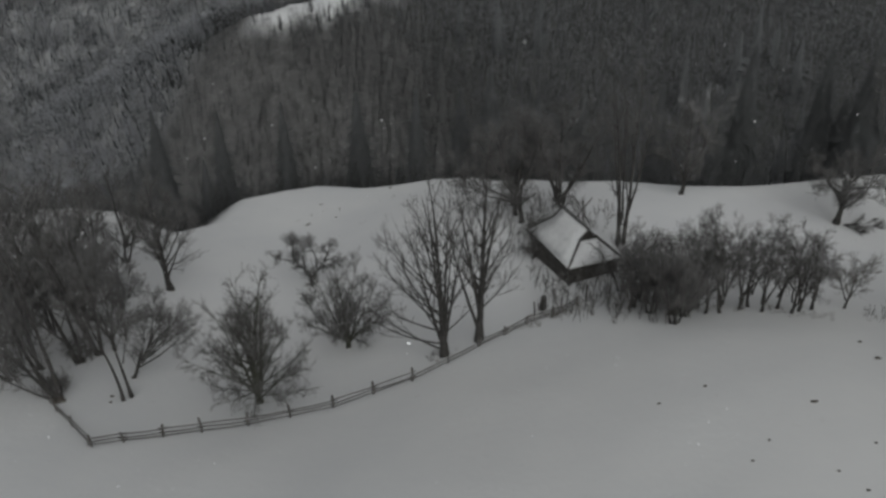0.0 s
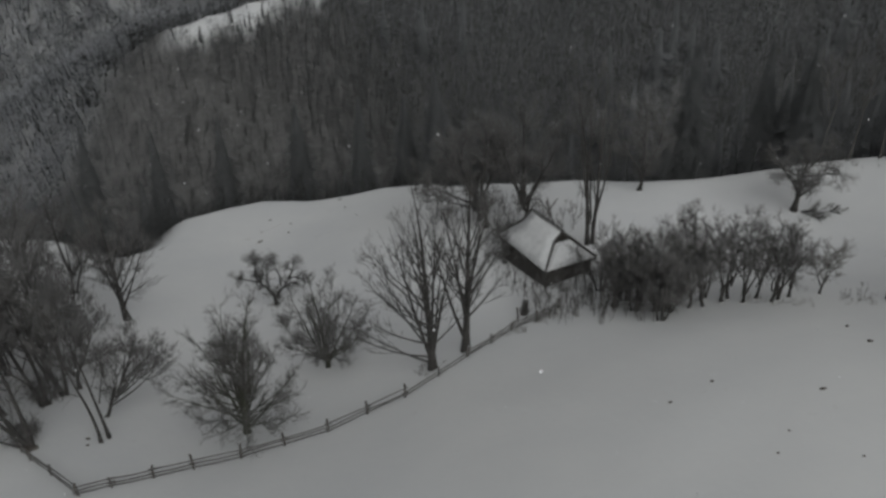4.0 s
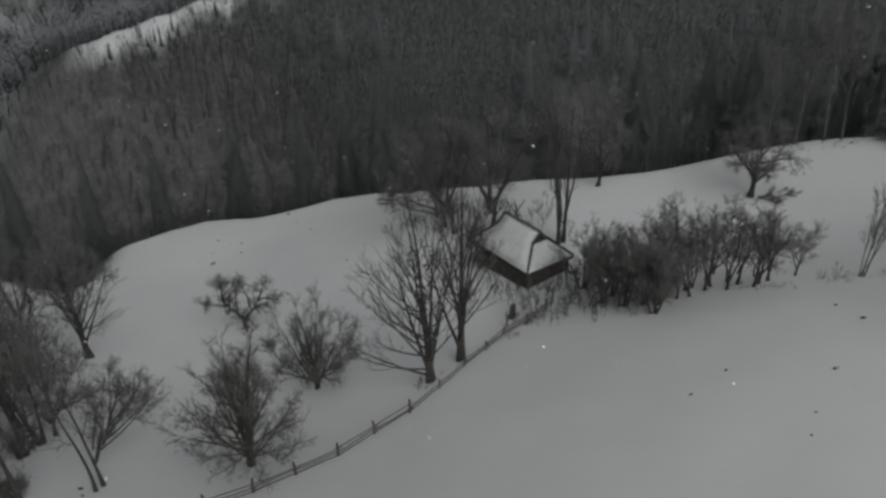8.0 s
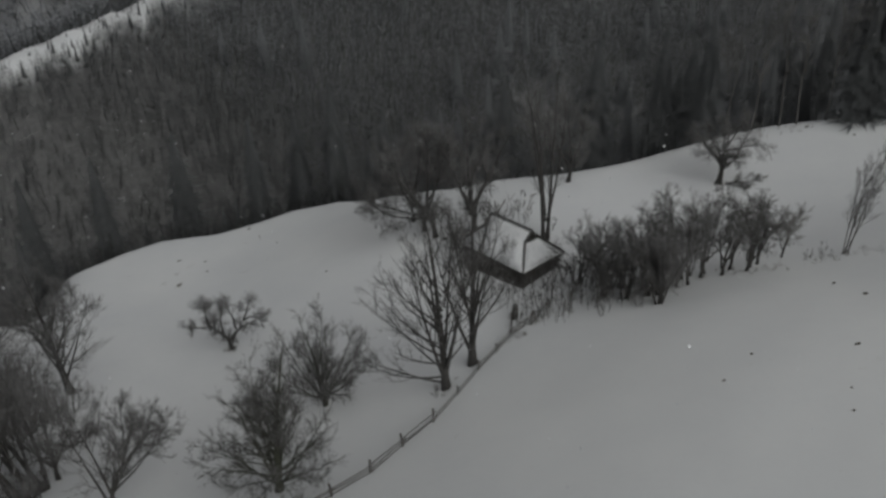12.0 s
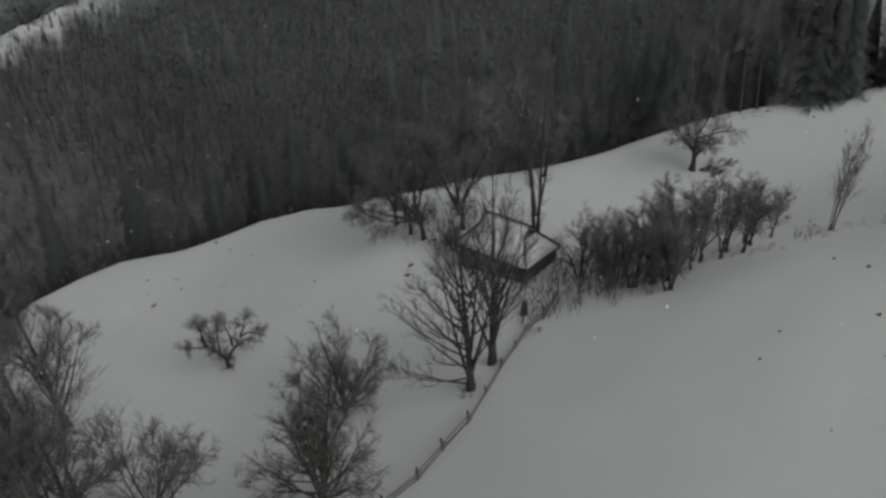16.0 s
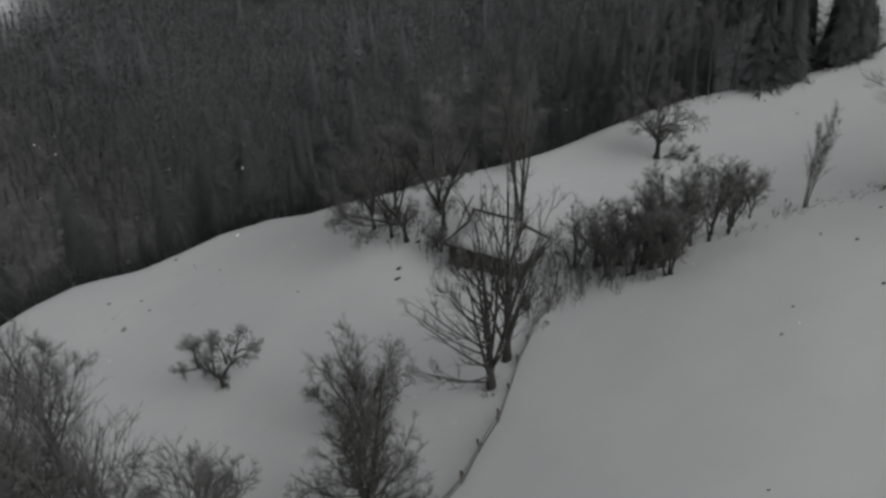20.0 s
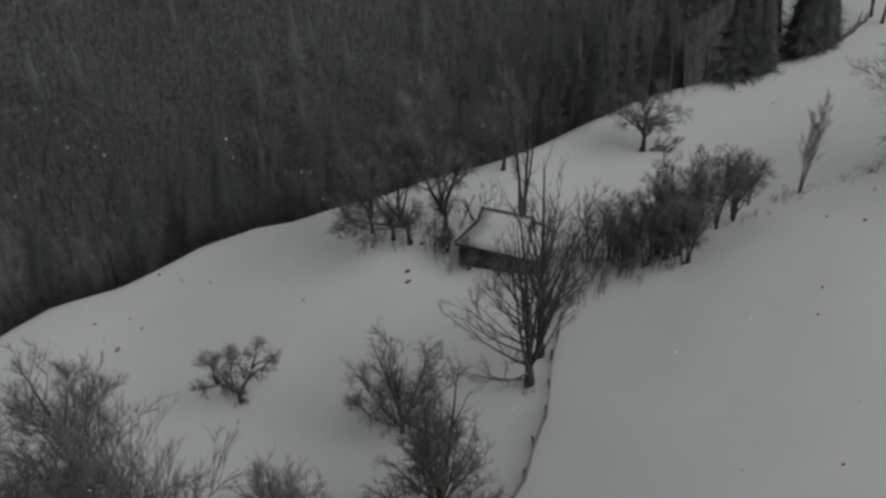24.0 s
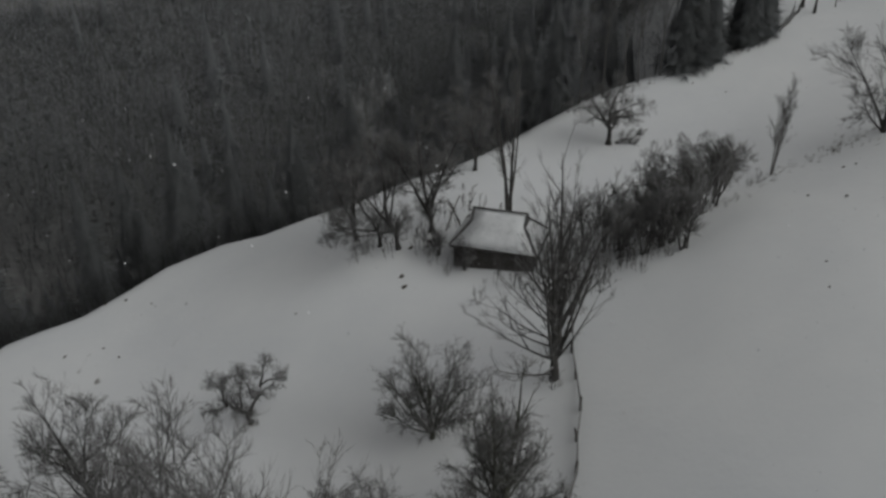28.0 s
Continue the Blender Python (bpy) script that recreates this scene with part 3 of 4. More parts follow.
bare_tree("ash_tree", -27.4, 14.4, "bare leaning tree with a broad trunk near the brow",
          [(0, 0, 7, 165, 10.8, 0.32)] + [(-0.1 - 0.05 * j, 0.02 * j, 24 + 10 * (j % 4), 137.5 * j + 20, 7.2 - 0.34 * j, 0.11, 1.3 + 0.48 * j) for j in range(11)],
          (10, 0.12, 0.97, 40, 0.42, 0.42, 0.4), (5, 0.12, 0.95, 34, 0.62, 0.5, 0.25), (5, 0.1, 0.95, 30, 0.72, 0.55, 0.15), 16, group="meadow trees", wander=0.045, sprays=2, fine=0.0055, reach=0.85, sweep=0.5)
bare_tree("birch_tree", -22.2, -6.5, "bare twin-stemmed tree leaning over the snow",
          [(0, -0.4, 3.5, 165, 10.6, 0.13), (0.3, 0.25, 4, 155, 10.0, 0.13), (0.3, 0.2, 14, 10, 4.0, 0.06, 3.0)],
          (9, 0.30, 0.97, 40, 0.48, 0.42, 0.35), (5, 0.10, 0.92, 34, 0.66, 0.5, 0.2), (5, 0.05, 0.92, 30, 0.72, 0.55, 0.15), 17, group="meadow trees", wander=0.04, sprays=2, reach=0.85)
bare_tree("hazel_tree", -23.2, -3.2, "low bare leaning tree with limbs fanning out above the snow",
          [(0, 0, 34, 32, 3.4, 0.15)] + [(0.55 + 0.12 * j, 0.35 + 0.08 * j, 70 - 6 * j, 34 + 32 * math.sin(j * 2.1), 5.2 - 0.22 * j, 0.085, 0.9 + 0.26 * j) for j in range(8)] + [(0.1, 0.0, 20, 60, 4.2, 0.09)],
          (11, 0.22, 0.97, 42, 0.36, 0.42, 0.25), (5, 0.12, 0.95, 36, 0.62, 0.5, 0.15), (4, 0.1, 0.95, 32, 0.72, 0.55, 0.1), 47, group="meadow trees", wander=0.05, sprays=2, reach=0.6, sweep=0.18)
bare_tree("willow_tree", -26.5, -7.7, "large bare spreading tree with several leaning stems at the fence end",
          [(0, 0, 27, 165, 12.5, 0.17), (-0.1, 0.2, 40, 182, 10.5, 0.14), (0.1, 0.2, 14, 120, 14.0, 0.17), (-0.1, -0.1, 52, 200, 7.0, 0.10), (0.1, 0, 24, 215, 8.5, 0.11)],
          (14, 0.16, 0.97, 46, 0.50, 0.42, 0.35), (6, 0.12, 0.95, 38, 0.66, 0.5, 0.15), (5, 0.1, 0.95, 32, 0.72, 0.55, 0.1), 18, group="meadow trees", wander=0.05, sprays=3, fine=0.0078, reach=0.95, sweep=0.35)
bare_tree("ash_tree", -28.1, -1.8, "tall bare leaning tree in the group at the fence end",
          [(0, 0, 19, 165, 14.0, 0.18), (0.2, 0.2, 10, 120, 14.4, 0.16), (-0.5, 0.1, 40, 200, 8.0, 0.10, 1.8)],
          (14, 0.18, 0.97, 46, 0.50, 0.42, 0.35), (6, 0.12, 0.95, 38, 0.66, 0.5, 0.15), (5, 0.1, 0.95, 32, 0.72, 0.55, 0.1), 19, group="meadow trees", wander=0.04, sprays=3, fine=0.0078, reach=0.95, sweep=0.35)
bare_tree("ash_tree", -27.4, -0.1, "tall bare leaning tree with dense twigs",
          [(0, 0, 20, 160, 14.0, 0.18), (0.2, 0.2, 8, 60, 13.2, 0.15), (-0.5, 0.2, 38, 110, 8.0, 0.10, 2.0)],
          (14, 0.18, 0.97, 46, 0.50, 0.42, 0.35), (6, 0.12, 0.95, 38, 0.66, 0.5, 0.15), (5, 0.1, 0.95, 32, 0.72, 0.55, 0.1), 20, group="meadow trees", wander=0.04, sprays=3, fine=0.0078, reach=0.95, sweep=0.35)
bare_tree("hazel_tree", -26.7, 1.2, "small dark bushy tree with dense twigs",
          [(0, 0, 4, 170, 6.0, 0.16), (0.1, 0, 24, 10, 5.2, 0.1, 1.2), (-0.1, 0, 26, 190, 5.0, 0.1, 1.2), (0, 0.1, 38, 80, 4.6, 0.08, 1.5), (0, -0.1, 40, 280, 4.4, 0.08, 1.5), (0.1, 0, 58, 0, 4.0, 0.07, 1.8)],
          (11, 0.2, 1.0, 46, 0.42, 0.42, 0.2), (5, 0.10, 0.95, 36, 0.62, 0.5, 0.1), (5, 0.05, 0.95, 34, 0.72, 0.55, 0.0), 21, group="meadow trees", wander=0.07, fine=0.008, sprays=2, reach=0.85)
bare_tree("ash_tree", -36.8, 26.0, "bare tree with a slanting trunk on the brow",
          [(0, 0, 9, 140, 9.5, 0.2), (0.2, 0, 25, 30, 7.0, 0.12)],
          (11, 0.3, 0.95, 46, 0.53, 0.42, 0.35), (5, 0.10, 0.90, 32, 0.68, 0.5, 0.2), (5, 0.05, 0.90, 30, 0.72, 0.55, 0.1), 22, group="meadow trees", wander=0.05)
for k, (tx, ty, th) in enumerate([(-37.0, 8.0, 9.0), (-40.5, 17.0, 10.0), (-34.0, -3.0, 10.0), (-44.0, 30.0, 9.0), (-36.0, 0.5, 9.0), (-47.0, 22.0, 9.0), (-33.5, 9.5, 9.5), (-35.5, 13.5, 9.0), (-31.4, -5.6, 9.0), (-32.8, 3.0, 8.0), (-31.2, 6.0, 7.0), (-38.5, 4.0, 9.0), (-29.6, 2.6, 8.0), (-30.2, -3.4, 9.0), (-29.4, 8.4, 6.5), (-34.5, 20.5, 7.0), (-39.0, 22.5, 8.0)]):
    bare_tree("alder_tree", tx, ty, "bare bushy tree in the thicket beside the meadow",
              [(0, 0, 6, 140 + 40 * k, th, 0.16), (0.2, 0.1, 18, 40 + 70 * k, th * 0.85, 0.11), (-0.2, 0.1, 20, 200 + 50 * k, th * 0.8, 0.1)],
              (11, 0.2, 0.95, 46, 0.50, 0.42, 0.35), (5, 0.10, 0.90, 32, 0.68, 0.5, 0.2), (4, 0.05, 0.90, 30, 0.72, 0.55, 0.1), 60 + k, group="thicket trees", wander=0.06, sprays=3, fine=0.0076, reach=0.95)

# ---- trees round the hut ----
bare_tree("ash_tree", 14.5, 16.4, "very tall bare tree with close dark upright trunks behind the hut",
          [(0, 0, 1.5, 200, 17.0, 0.20), (0.45, 0.1, 3, 10, 16.5, 0.19), (0.1, 0, 10, 190, 12.0, 0.13, 2.2), (0.4, 0.1, 12, 0, 12.0, 0.13, 2.0), (0.2, 0.1, 9, 90, 12.0, 0.11, 2.6)],
          (8, 0.15, 0.95, 34, 0.32, 0.45, 0.4), (5, 0.12, 0.95, 34, 0.55, 0.5, 0.2), (4, 0.1, 0.95, 32, 0.68, 0.55, 0.1), 31, group="trees behind the hut", wander=0.03, fine=0.0068)
HEAVY = [
    ("maple_tree", 9.6, 21.4, "bare spreading tree with a forked dark trunk behind the hut", (8, 150, 4.2, 0.30), [(38, 160, 8.0, 0.22, 1.9), (32, 5, 8.6, 0.23, 2.1), (12, 80, 9.0, 0.18, 2.6), (30, 260, 6.5, 0.14, 2.8)], 32),
    ("maple_tree", 5.9, 22.1, "bare tree with a slanting dark trunk behind the hut", (16, 140, 4.6, 0.28), [(22, 100, 8.5, 0.21, 2.4), (34, 190, 7.0, 0.17, 2.4), (30, 20, 7.0, 0.13, 2.8), (80, 165, 6.5, 0.13, 1.9)], 33),
    ("maple_tree", 5.3, 24.0, "bare low-branching tree with long level limbs", (10, 200, 3.4, 0.22), [(72, 175, 7.5, 0.14, 1.8), (40, 120, 7.0, 0.13, 2.0), (30, 30, 7.0, 0.13, 2.0)], 34),
    ("maple_tree", 5.0, 27.0, "bare bushy tree on the slope behind the hut", (6, 60, 3.6, 0.22), [(36, 180, 7.0, 0.14, 1.6), (34, 40, 7.0, 0.14, 1.8), (16, 110, 7.5, 0.12, 2.2)], 35),
    ("maple_tree", 21.8, 26.9, "bare tree with a short dark trunk on the brow", (4, 30, 4.4, 0.24), [(34, 170, 6.0, 0.14, 1.8), (36, 10, 6.0, 0.14, 1.9), (14, 90, 6.5, 0.12, 2.2)], 37),
]
for name, tx, ty, label, (lean, way, long, thick), arms, seed in HEAVY:
    bare_tree(name, tx, ty, label, [(0, 0, lean, way, long, thick)] + [(math.sin(radians(lean)) * math.cos(radians(way)) * h, math.sin(radians(lean)) * math.sin(radians(way)) * h, l, w, n, r, h) for l, w, n, r, h in arms],
              (13, 0.25, 0.97, 48, 0.44, 0.45, 0.2), (7, 0.15, 0.95, 42, 0.60, 0.5, 0.1), (5, 0.1, 0.95, 38, 0.70, 0.55, 0.05), seed, group="trees behind the hut", wander=0.085, fine=0.0072, reach=0.85, sweep=0.5 if lean < 60 else 0.1)
bare_tree("apple_tree", 34.0, 18.4, "broad low bare tree with level limbs alone on the snow",
          [(0, 0, 3, 200, 5.6, 0.30)] + [(0, 0, 50 + 7 * (j % 3), 51 * j + 10, 4.9 - 0.12 * j, 0.14, 1.3 + 0.34 * j) for j in range(9)],
          (11, 0.2, 0.97, 50, 0.36, 0.45, 0.1), (6, 0.15, 0.95, 44, 0.60, 0.55, 0.05), (5, 0.1, 0.95, 42, 0.70, 0.6, 0.05), 38, group="meadow trees", wander=0.09, sprays=1, reach=0.75, sweep=0.2)
bare_tree("fallen_branch", 34.4, 17.8, "dead broken branches lying on the snow under a tree",
          [(0, 0, 80, -34, 3.4, 0.07, 0.12), (0.2, 0.1, 82, -16, 2.8, 0.06, 0.12), (0.1, -0.2, 78, -56, 2.4, 0.05, 0.12)],
          (10, 0.1, 1.0, 34, 0.36, 0.42, 0.1), (6, 0.10, 0.90, 32, 0.60, 0.5, 0.05), (5, 0.05, 0.90, 30, 0.70, 0.55, 0.05), 39, category="branch", wander=0.05, sprays=1, reach=0.4, sweep=0.0)
bare_tree("aspen_tree", 33.1, 0.0, "slender bare tree with close upright stems",
          [(0, 0, 6, 0, 8.4, 0.06), (0.25, 0.0, 12, 0, 8.2, 0.06), (-0.15, 0, 1, 150, 7.0, 0.05), (0.15, 0.1, 9, 30, 7.6, 0.06), (0.3, 0, 20, -10, 6.0, 0.055, 0.8), (0.3, 0, 27, 0, 4.6, 0.045, 2.4)],
          (10, 0.25, 0.97, 26, 0.30, 0.42, 0.4), (5, 0.15, 0.95, 28, 0.58, 0.5, 0.3), (3, 0.1, 0.95, 28, 0.7, 0.55, 0.2), 40, group="meadow trees", wander=0.014, bark_mat=TWIG, twig_mat=TWIG, fine=0.004, reach=0.6)
bare_tree("maple_tree", 43.2, -6.0, "bare round-crowned tree with upswept limbs on the slope",
          [(0, 0, 4, 60, 12.0, 0.26), (0.1, 0, 26, 140, 11.0, 0.18), (-0.1, 0, 34, 200, 10.0, 0.16), (0, -0.1, 28, 300, 10.0, 0.15), (0, 0.1, 50, 165, 7.5, 0.11)],
          (13, 0.2, 0.97, 44, 0.50, 0.42, 0.35), (6, 0.10, 0.92, 34, 0.66, 0.5, 0.2), (5, 0.05, 0.92, 30, 0.72, 0.55, 0.1), 41, group="meadow trees", wander=0.05, sprays=3)
bare_tree("hazel_tree", 29.4, 2.6, "small round-crowned bare tree at the end of the tree row",
          [(0, 0, 4, 60, 3.6, 0.10), (0.05, 0, 22, 10, 2.6, 0.06, 0.8), (-0.05, 0, 24, 190, 2.6, 0.06, 0.8)],
          (9, 0.25, 1.0, 46, 0.42, 0.42, 0.3), (5, 0.10, 0.90, 32, 0.68, 0.5, 0.2), (5, 0.05, 0.90, 30, 0.72, 0.55, 0.1), 42, group="tree row", wander=0.05, twig_mat=PALE)
# The row of trees running up the bank from the hut.
ROW = [(13.9, 7.6, 4.6, 0), (15.0, 6.0, 5.0, 0), (14.3, 4.0, 4.6, 0), (16.2, 4.6, 5.4, 0), (17.3, 3.0, 5.6, 0), (16.6, -0.4, 4.6, 0), (18.5, 4.2, 5.8, 0), (19.2, 1.6, 6.4, 1), (20.6, 3.0, 7.6, 1),
       (21.8, 2.3, 7.2, 1), (23.2, 1.6, 6.8, 1), (24.6, 2.6, 6.4, 1), (25.9, 1.9, 6.4, 1), (27.0, 2.4, 5.8, 1), (22.6, 3.0, 6.4, 1), (25.2, 1.3, 6.0, 1), (20.2, 1.5, 6.2, 1), (17.6, 1.2, 5.0, 0), (15.4, 2.4, 4.4, 0), (15.3, 4.9, 4.8, 0), (17.9, 2.4, 5.4, 0), (18.8, 3.1, 5.4, 0), (16.8, 1.7, 4.4, 0)]
for k, (tx, ty, th, tall) in enumerate(ROW):
    a = 57 * k
    if tall:
        bare_tree("hornbeam_tree", tx, ty, "bare gnarled tree with a rounded crown in the tree row",
                  [(0, 0, 4 + 3 * (k % 3), a, th, 0.125), (0.12, 0.05, 15 + 4 * (k % 4), 10 + 5 * a, th * 0.86, 0.085, 0.5 + 0.3 * (k % 3)), (-0.1, 0.05, 13 + 3 * (k % 5), 190 + 3 * a, th * 0.8, 0.08, 0.7 + 0.3 * (k % 2)), (0, 0, 26, 80 + 7 * a, th * 0.6, 0.06, 1.0 + 0.2 * (k % 4))],
                  (11, 0.24, 0.99, 46, 0.32, 0.42, 0.25), (4, 0.15, 0.95, 42, 0.62, 0.5, 0.10), (5, 0.1, 0.95, 38, 0.72, 0.55, 0.05), 70 + k, group="tree row", wander=0.10, reach=0.62)
    else:
        bare_tree("hazel_tree", tx, ty, "dense bare dark many-stemmed tree in the tree row",
                  [(0, 0, 4, a, th, 0.12), (0.25, 0.1, 14, a + 70, th * 0.92, 0.09), (-0.25, 0.1, 14, a + 190, th * 0.9, 0.09), (0.1, -0.25, 12, a + 290, th * 0.85, 0.08)],
                  (10, 0.12, 0.97, 36, 0.36, 0.42, 0.30), (4, 0.12, 0.95, 36, 0.62, 0.5, 0.12), (5, 0.1, 0.95, 34, 0.72, 0.55, 0.08), 70 + k, group="tree row", wander=0.06, fine=0.0066, reach=0.85, sprays=2)
# Slender trees standing at the brow, and rimed birches rising from below it.
for k, (tx, ty, th) in enumerate([(41.6, 24.6, 11.5), (43.6, 22.9, 13.0), (44.9, 21.9, 12.0), (47.2, 20.4, 12.5), (49.6, 18.7, 11.0), (39.4, 26.2, 12.0)]):
    bare_tree("beech_tree", tx, ty, "slender bare tree with a straight grey trunk at the brow",
              [(0, 0, 2, 70 * k, th, 0.095), (0, 0, 16, 110 * k, th * 0.5, 0.06, th * 0.45)],
              (11, 0.35, 0.97, 40, 0.26, 0.42, 0.4), (5, 0.12, 0.92, 34, 0.62, 0.5, 0.2), (4, 0.1, 0.92, 30, 0.7, 0.55, 0.1), 180 + k, group="trees at the brow", bark_mat=TWIG, wander=0.02, reach=0.8)
for k, (tx, ty, th) in enumerate([(29.5, 52.3, 21.0), (42.0, 49.9, 12.0), (31.0, 54.5, 17.0)]):
    bare_tree("birch_tree", tx, ty, "tall birch with rimed pale twigs below the brow",
              [(0, 0, 2, 70 * k, th, 0.16), (0, 0, 12, 110 * k, th * 0.6, 0.08, th * 0.35), (0, 0, 12, 110 * k + 170, th * 0.55, 0.08, th * 0.4)],
              (12, 0.3, 0.97, 38, 0.28, 0.42, 0.3), (6, 0.12, 0.92, 34, 0.62, 0.5, 0.1), (5, 0.1, 0.92, 30, 0.7, 0.55, -0.1), 190 + k, group="rimed birches", bark_mat=PALE, twig_mat=RIME, wander=0.03, reach=0.9)
# Low shrubs.
SHRUBS = [(31.3, 0.3, 1.4), (30.4, 0.8, 1.0), (8.6, 6.4, 2.2), (10.8, 7.2, 1.8), (12.2, 5.2, 2.4), (11.2, 3.4, 2.2), (13.0, 2.6, 2.4), (9.6, 4.4, 2.0), (7.4, 4.6, 1.6), (-0.9, -0.6, 1.0), (4.1, 10.8, 2.5), (15.2, 0.2, 1.6), (5.4, 15.6, 1.8), (-26.8, -7.1, 1.4), (-26.2, -8.3, 1.2), (-28.0, -2.3, 1.5), (-27.5, -1.0, 1.2), (9.7, 9.2, 1.3), (9.1, 9.9, 1.2), (10.6, 9.3, 1.2), (-14.3, 17.0, 0.6), (12.6, 0.9, 1.2)]
for k, (tx, ty, th) in enumerate(SHRUBS):
    bare_tree("shrub", tx, ty, "low bare shrub of thin stems in the snow",
              [(0.14 * math.cos(j * 1.3), 0.14 * math.sin(j * 1.3), 6 + 5 * j, j * 75 + 31 * k, th * (1 - 0.06 * j), 0.016) for j in range(5)],
              (5, 0.25, 0.95, 32, 0.42, 0.6, 0.3), (4, 0.15, 0.95, 32, 0.6, 0.6, 0.2), (2, 0.1, 0.9, 30, 0.7, 0.6, 0.1), 100 + k, category="shrub", group="shrubs", wander=0.08, fine=0.0026, sprays=0, low=True)
# Brushy undergrowth before the hut, under the tree row and on the bank behind.
rng = np.random.default_rng(21)
BRUSH = [(x + rng.uniform(-0.6, 0.6), y + rng.uniform(-0.6, 0.6), rng.uniform(1.6, 3.4)) for x, y in [(8.4, 4.9), (9.4, 3.4), (9.9, 5.9), (10.9, 4.6), (11.6, 6.3), (12.6, 4.1), (12.9, 6.8), (13.6, 3.4), (13.4, 1.6), (14.8, 1.4), (15.6, 0.4), (10.2, 2.6),
         (7.6, 20.4), (8.6, 22.6), (10.8, 20.2), (11.4, 22.4), (7.0, 23.6), (4.2, 25.4), (13.2, 19.6), (16.2, 18.4), (14.9, 21.2), (4.4, 22.6), (12.0, 17.6), (13.8, 5.4), (14.6, 7.0), (12.2, 8.2), (13.0, 9.0), (11.4, 8.6), (14.2, 2.4), (12.4, 2.4), (11.8, 4.8), (6.0, 19.4), (7.4, 25.2), (5.6, 17.2), (6.8, 11.6), (7.6, 10.0), (8.0, 7.6)]]
for k, (tx, ty, th) in enumerate(BRUSH):
    bare_tree("shrub", tx, ty, "thin upright brush of bare stalks in the snow",
              [(0.5 * math.cos(j * 2.4), 0.5 * math.sin(j * 2.4), 5 + 4 * (j % 3), j * 75 + 31 * k, th * (1 - 0.05 * j), 0.018) for j in range(5)],
              (5, 0.25, 0.95, 30, 0.36, 0.6, 0.3), (3, 0.15, 0.95, 32, 0.55, 0.6, 0.2), (2, 0.1, 0.9, 30, 0.7, 0.6, 0.1), 160 + k, category="shrub", group="shrubs", wander=0.07, fine=0.0052, sprays=0, low=True)
for k, (tx, ty, th) in enumerate([(6.9, 14.8, 2.9), (7.3, 18.3, 2.2), (-27.8, -1.5, 1.9), (-26.7, -7.0, 1.4)]):
    bare_tree("hazel_bush", tx, ty, "dense dark bush of bare stems in the snow",
              [(0.1 * math.cos(j), 0.1 * math.sin(j), 10 + 6 * (j % 4), j * 72, th * (1 - 0.05 * j), 0.05) for j in range(5)],
              (9, 0.15, 0.97, 40, 0.36, 0.5, 0.2), (5, 0.15, 0.95, 38, 0.6, 0.5, 0.1), (4, 0.1, 0.95, 36, 0.7, 0.6, 0.1), 130 + k, category="bush", group="dark bushes", wander=0.08, reach=0.5)
bare_tree("ash_tree", 66.2, 12.6, "bare tree at the upper edge of the meadow",
          [(0, 0, 3, 60, 11.0, 0.2), (0.2, 0, 14, 160, 9.0, 0.13)],
          (10, 0.25, 0.95, 44, 0.42, 0.42, 0.4), (5, 0.1, 0.9, 32, 0.68, 0.5, 0.2), (4, 0.1, 0.9, 30, 0.72, 0.6, 0.1), 43, group="meadow trees", wander=0.04)
bare_tree("ash_tree", 65.0, 10.6, "bare tree at the upper edge of the meadow",
          [(0, 0, 4, 10, 10.0, 0.18)],
          (12, 0.25, 0.95, 44, 0.42, 0.42, 0.4), (5, 0.1, 0.9, 32, 0.68, 0.5, 0.2), (4, 0.1, 0.9, 30, 0.72, 0.6, 0.1), 44, group="meadow trees", wander=0.04)
log_thing = thing("fallen_log", 59.4, 12.3, label="dark ragged fallen trunk half sunk in the snow", category="log")
n = [(59.4 + 0.85 * k, 12.3 + 0.03 * k + 0.10 * math.sin(1.7 * k)) for k in range(8)]
n = np.array([[(x - 59.4, y - 12.3, ground_at(x, y) - ground_at(59.4, 12.3) + 0.14 + 0.06 * math.sin(3.1 * x)) for x, y in n]])
part("bark", tubes("bark", [(n, np.array([[0.20, 0.25, 0.22, 0.27, 0.22, 0.24, 0.18, 0.12]]), 9)]), BARK, log_thing)
for k, (dx, dy, up) in enumerate([(0.25, -0.2, 0.5), (0.4, 0.15, 0.7), (0.1, -0.3, 0.4), (0.5, 0.1, 1.0), (0.3, 0.2, 1.5), (0.2, -0.1, 1.1)]):
    foot = n[0, min(k + 1, 7)]
    part("stub", tubes("stub", [(np.array([[foot, foot + np.array([dx, dy, up]) * 0.55, foot + np.array([dx * 1.3, dy * 0.8, up])]]), np.array([[0.07, 0.055, 0.03]]), 6)]), BARK, log_thing, "broken branch stub")
far_fence = thing("wire_fence", 67.0, 9.0, label="far fence of thin posts along the upper meadow edge", category="fence")
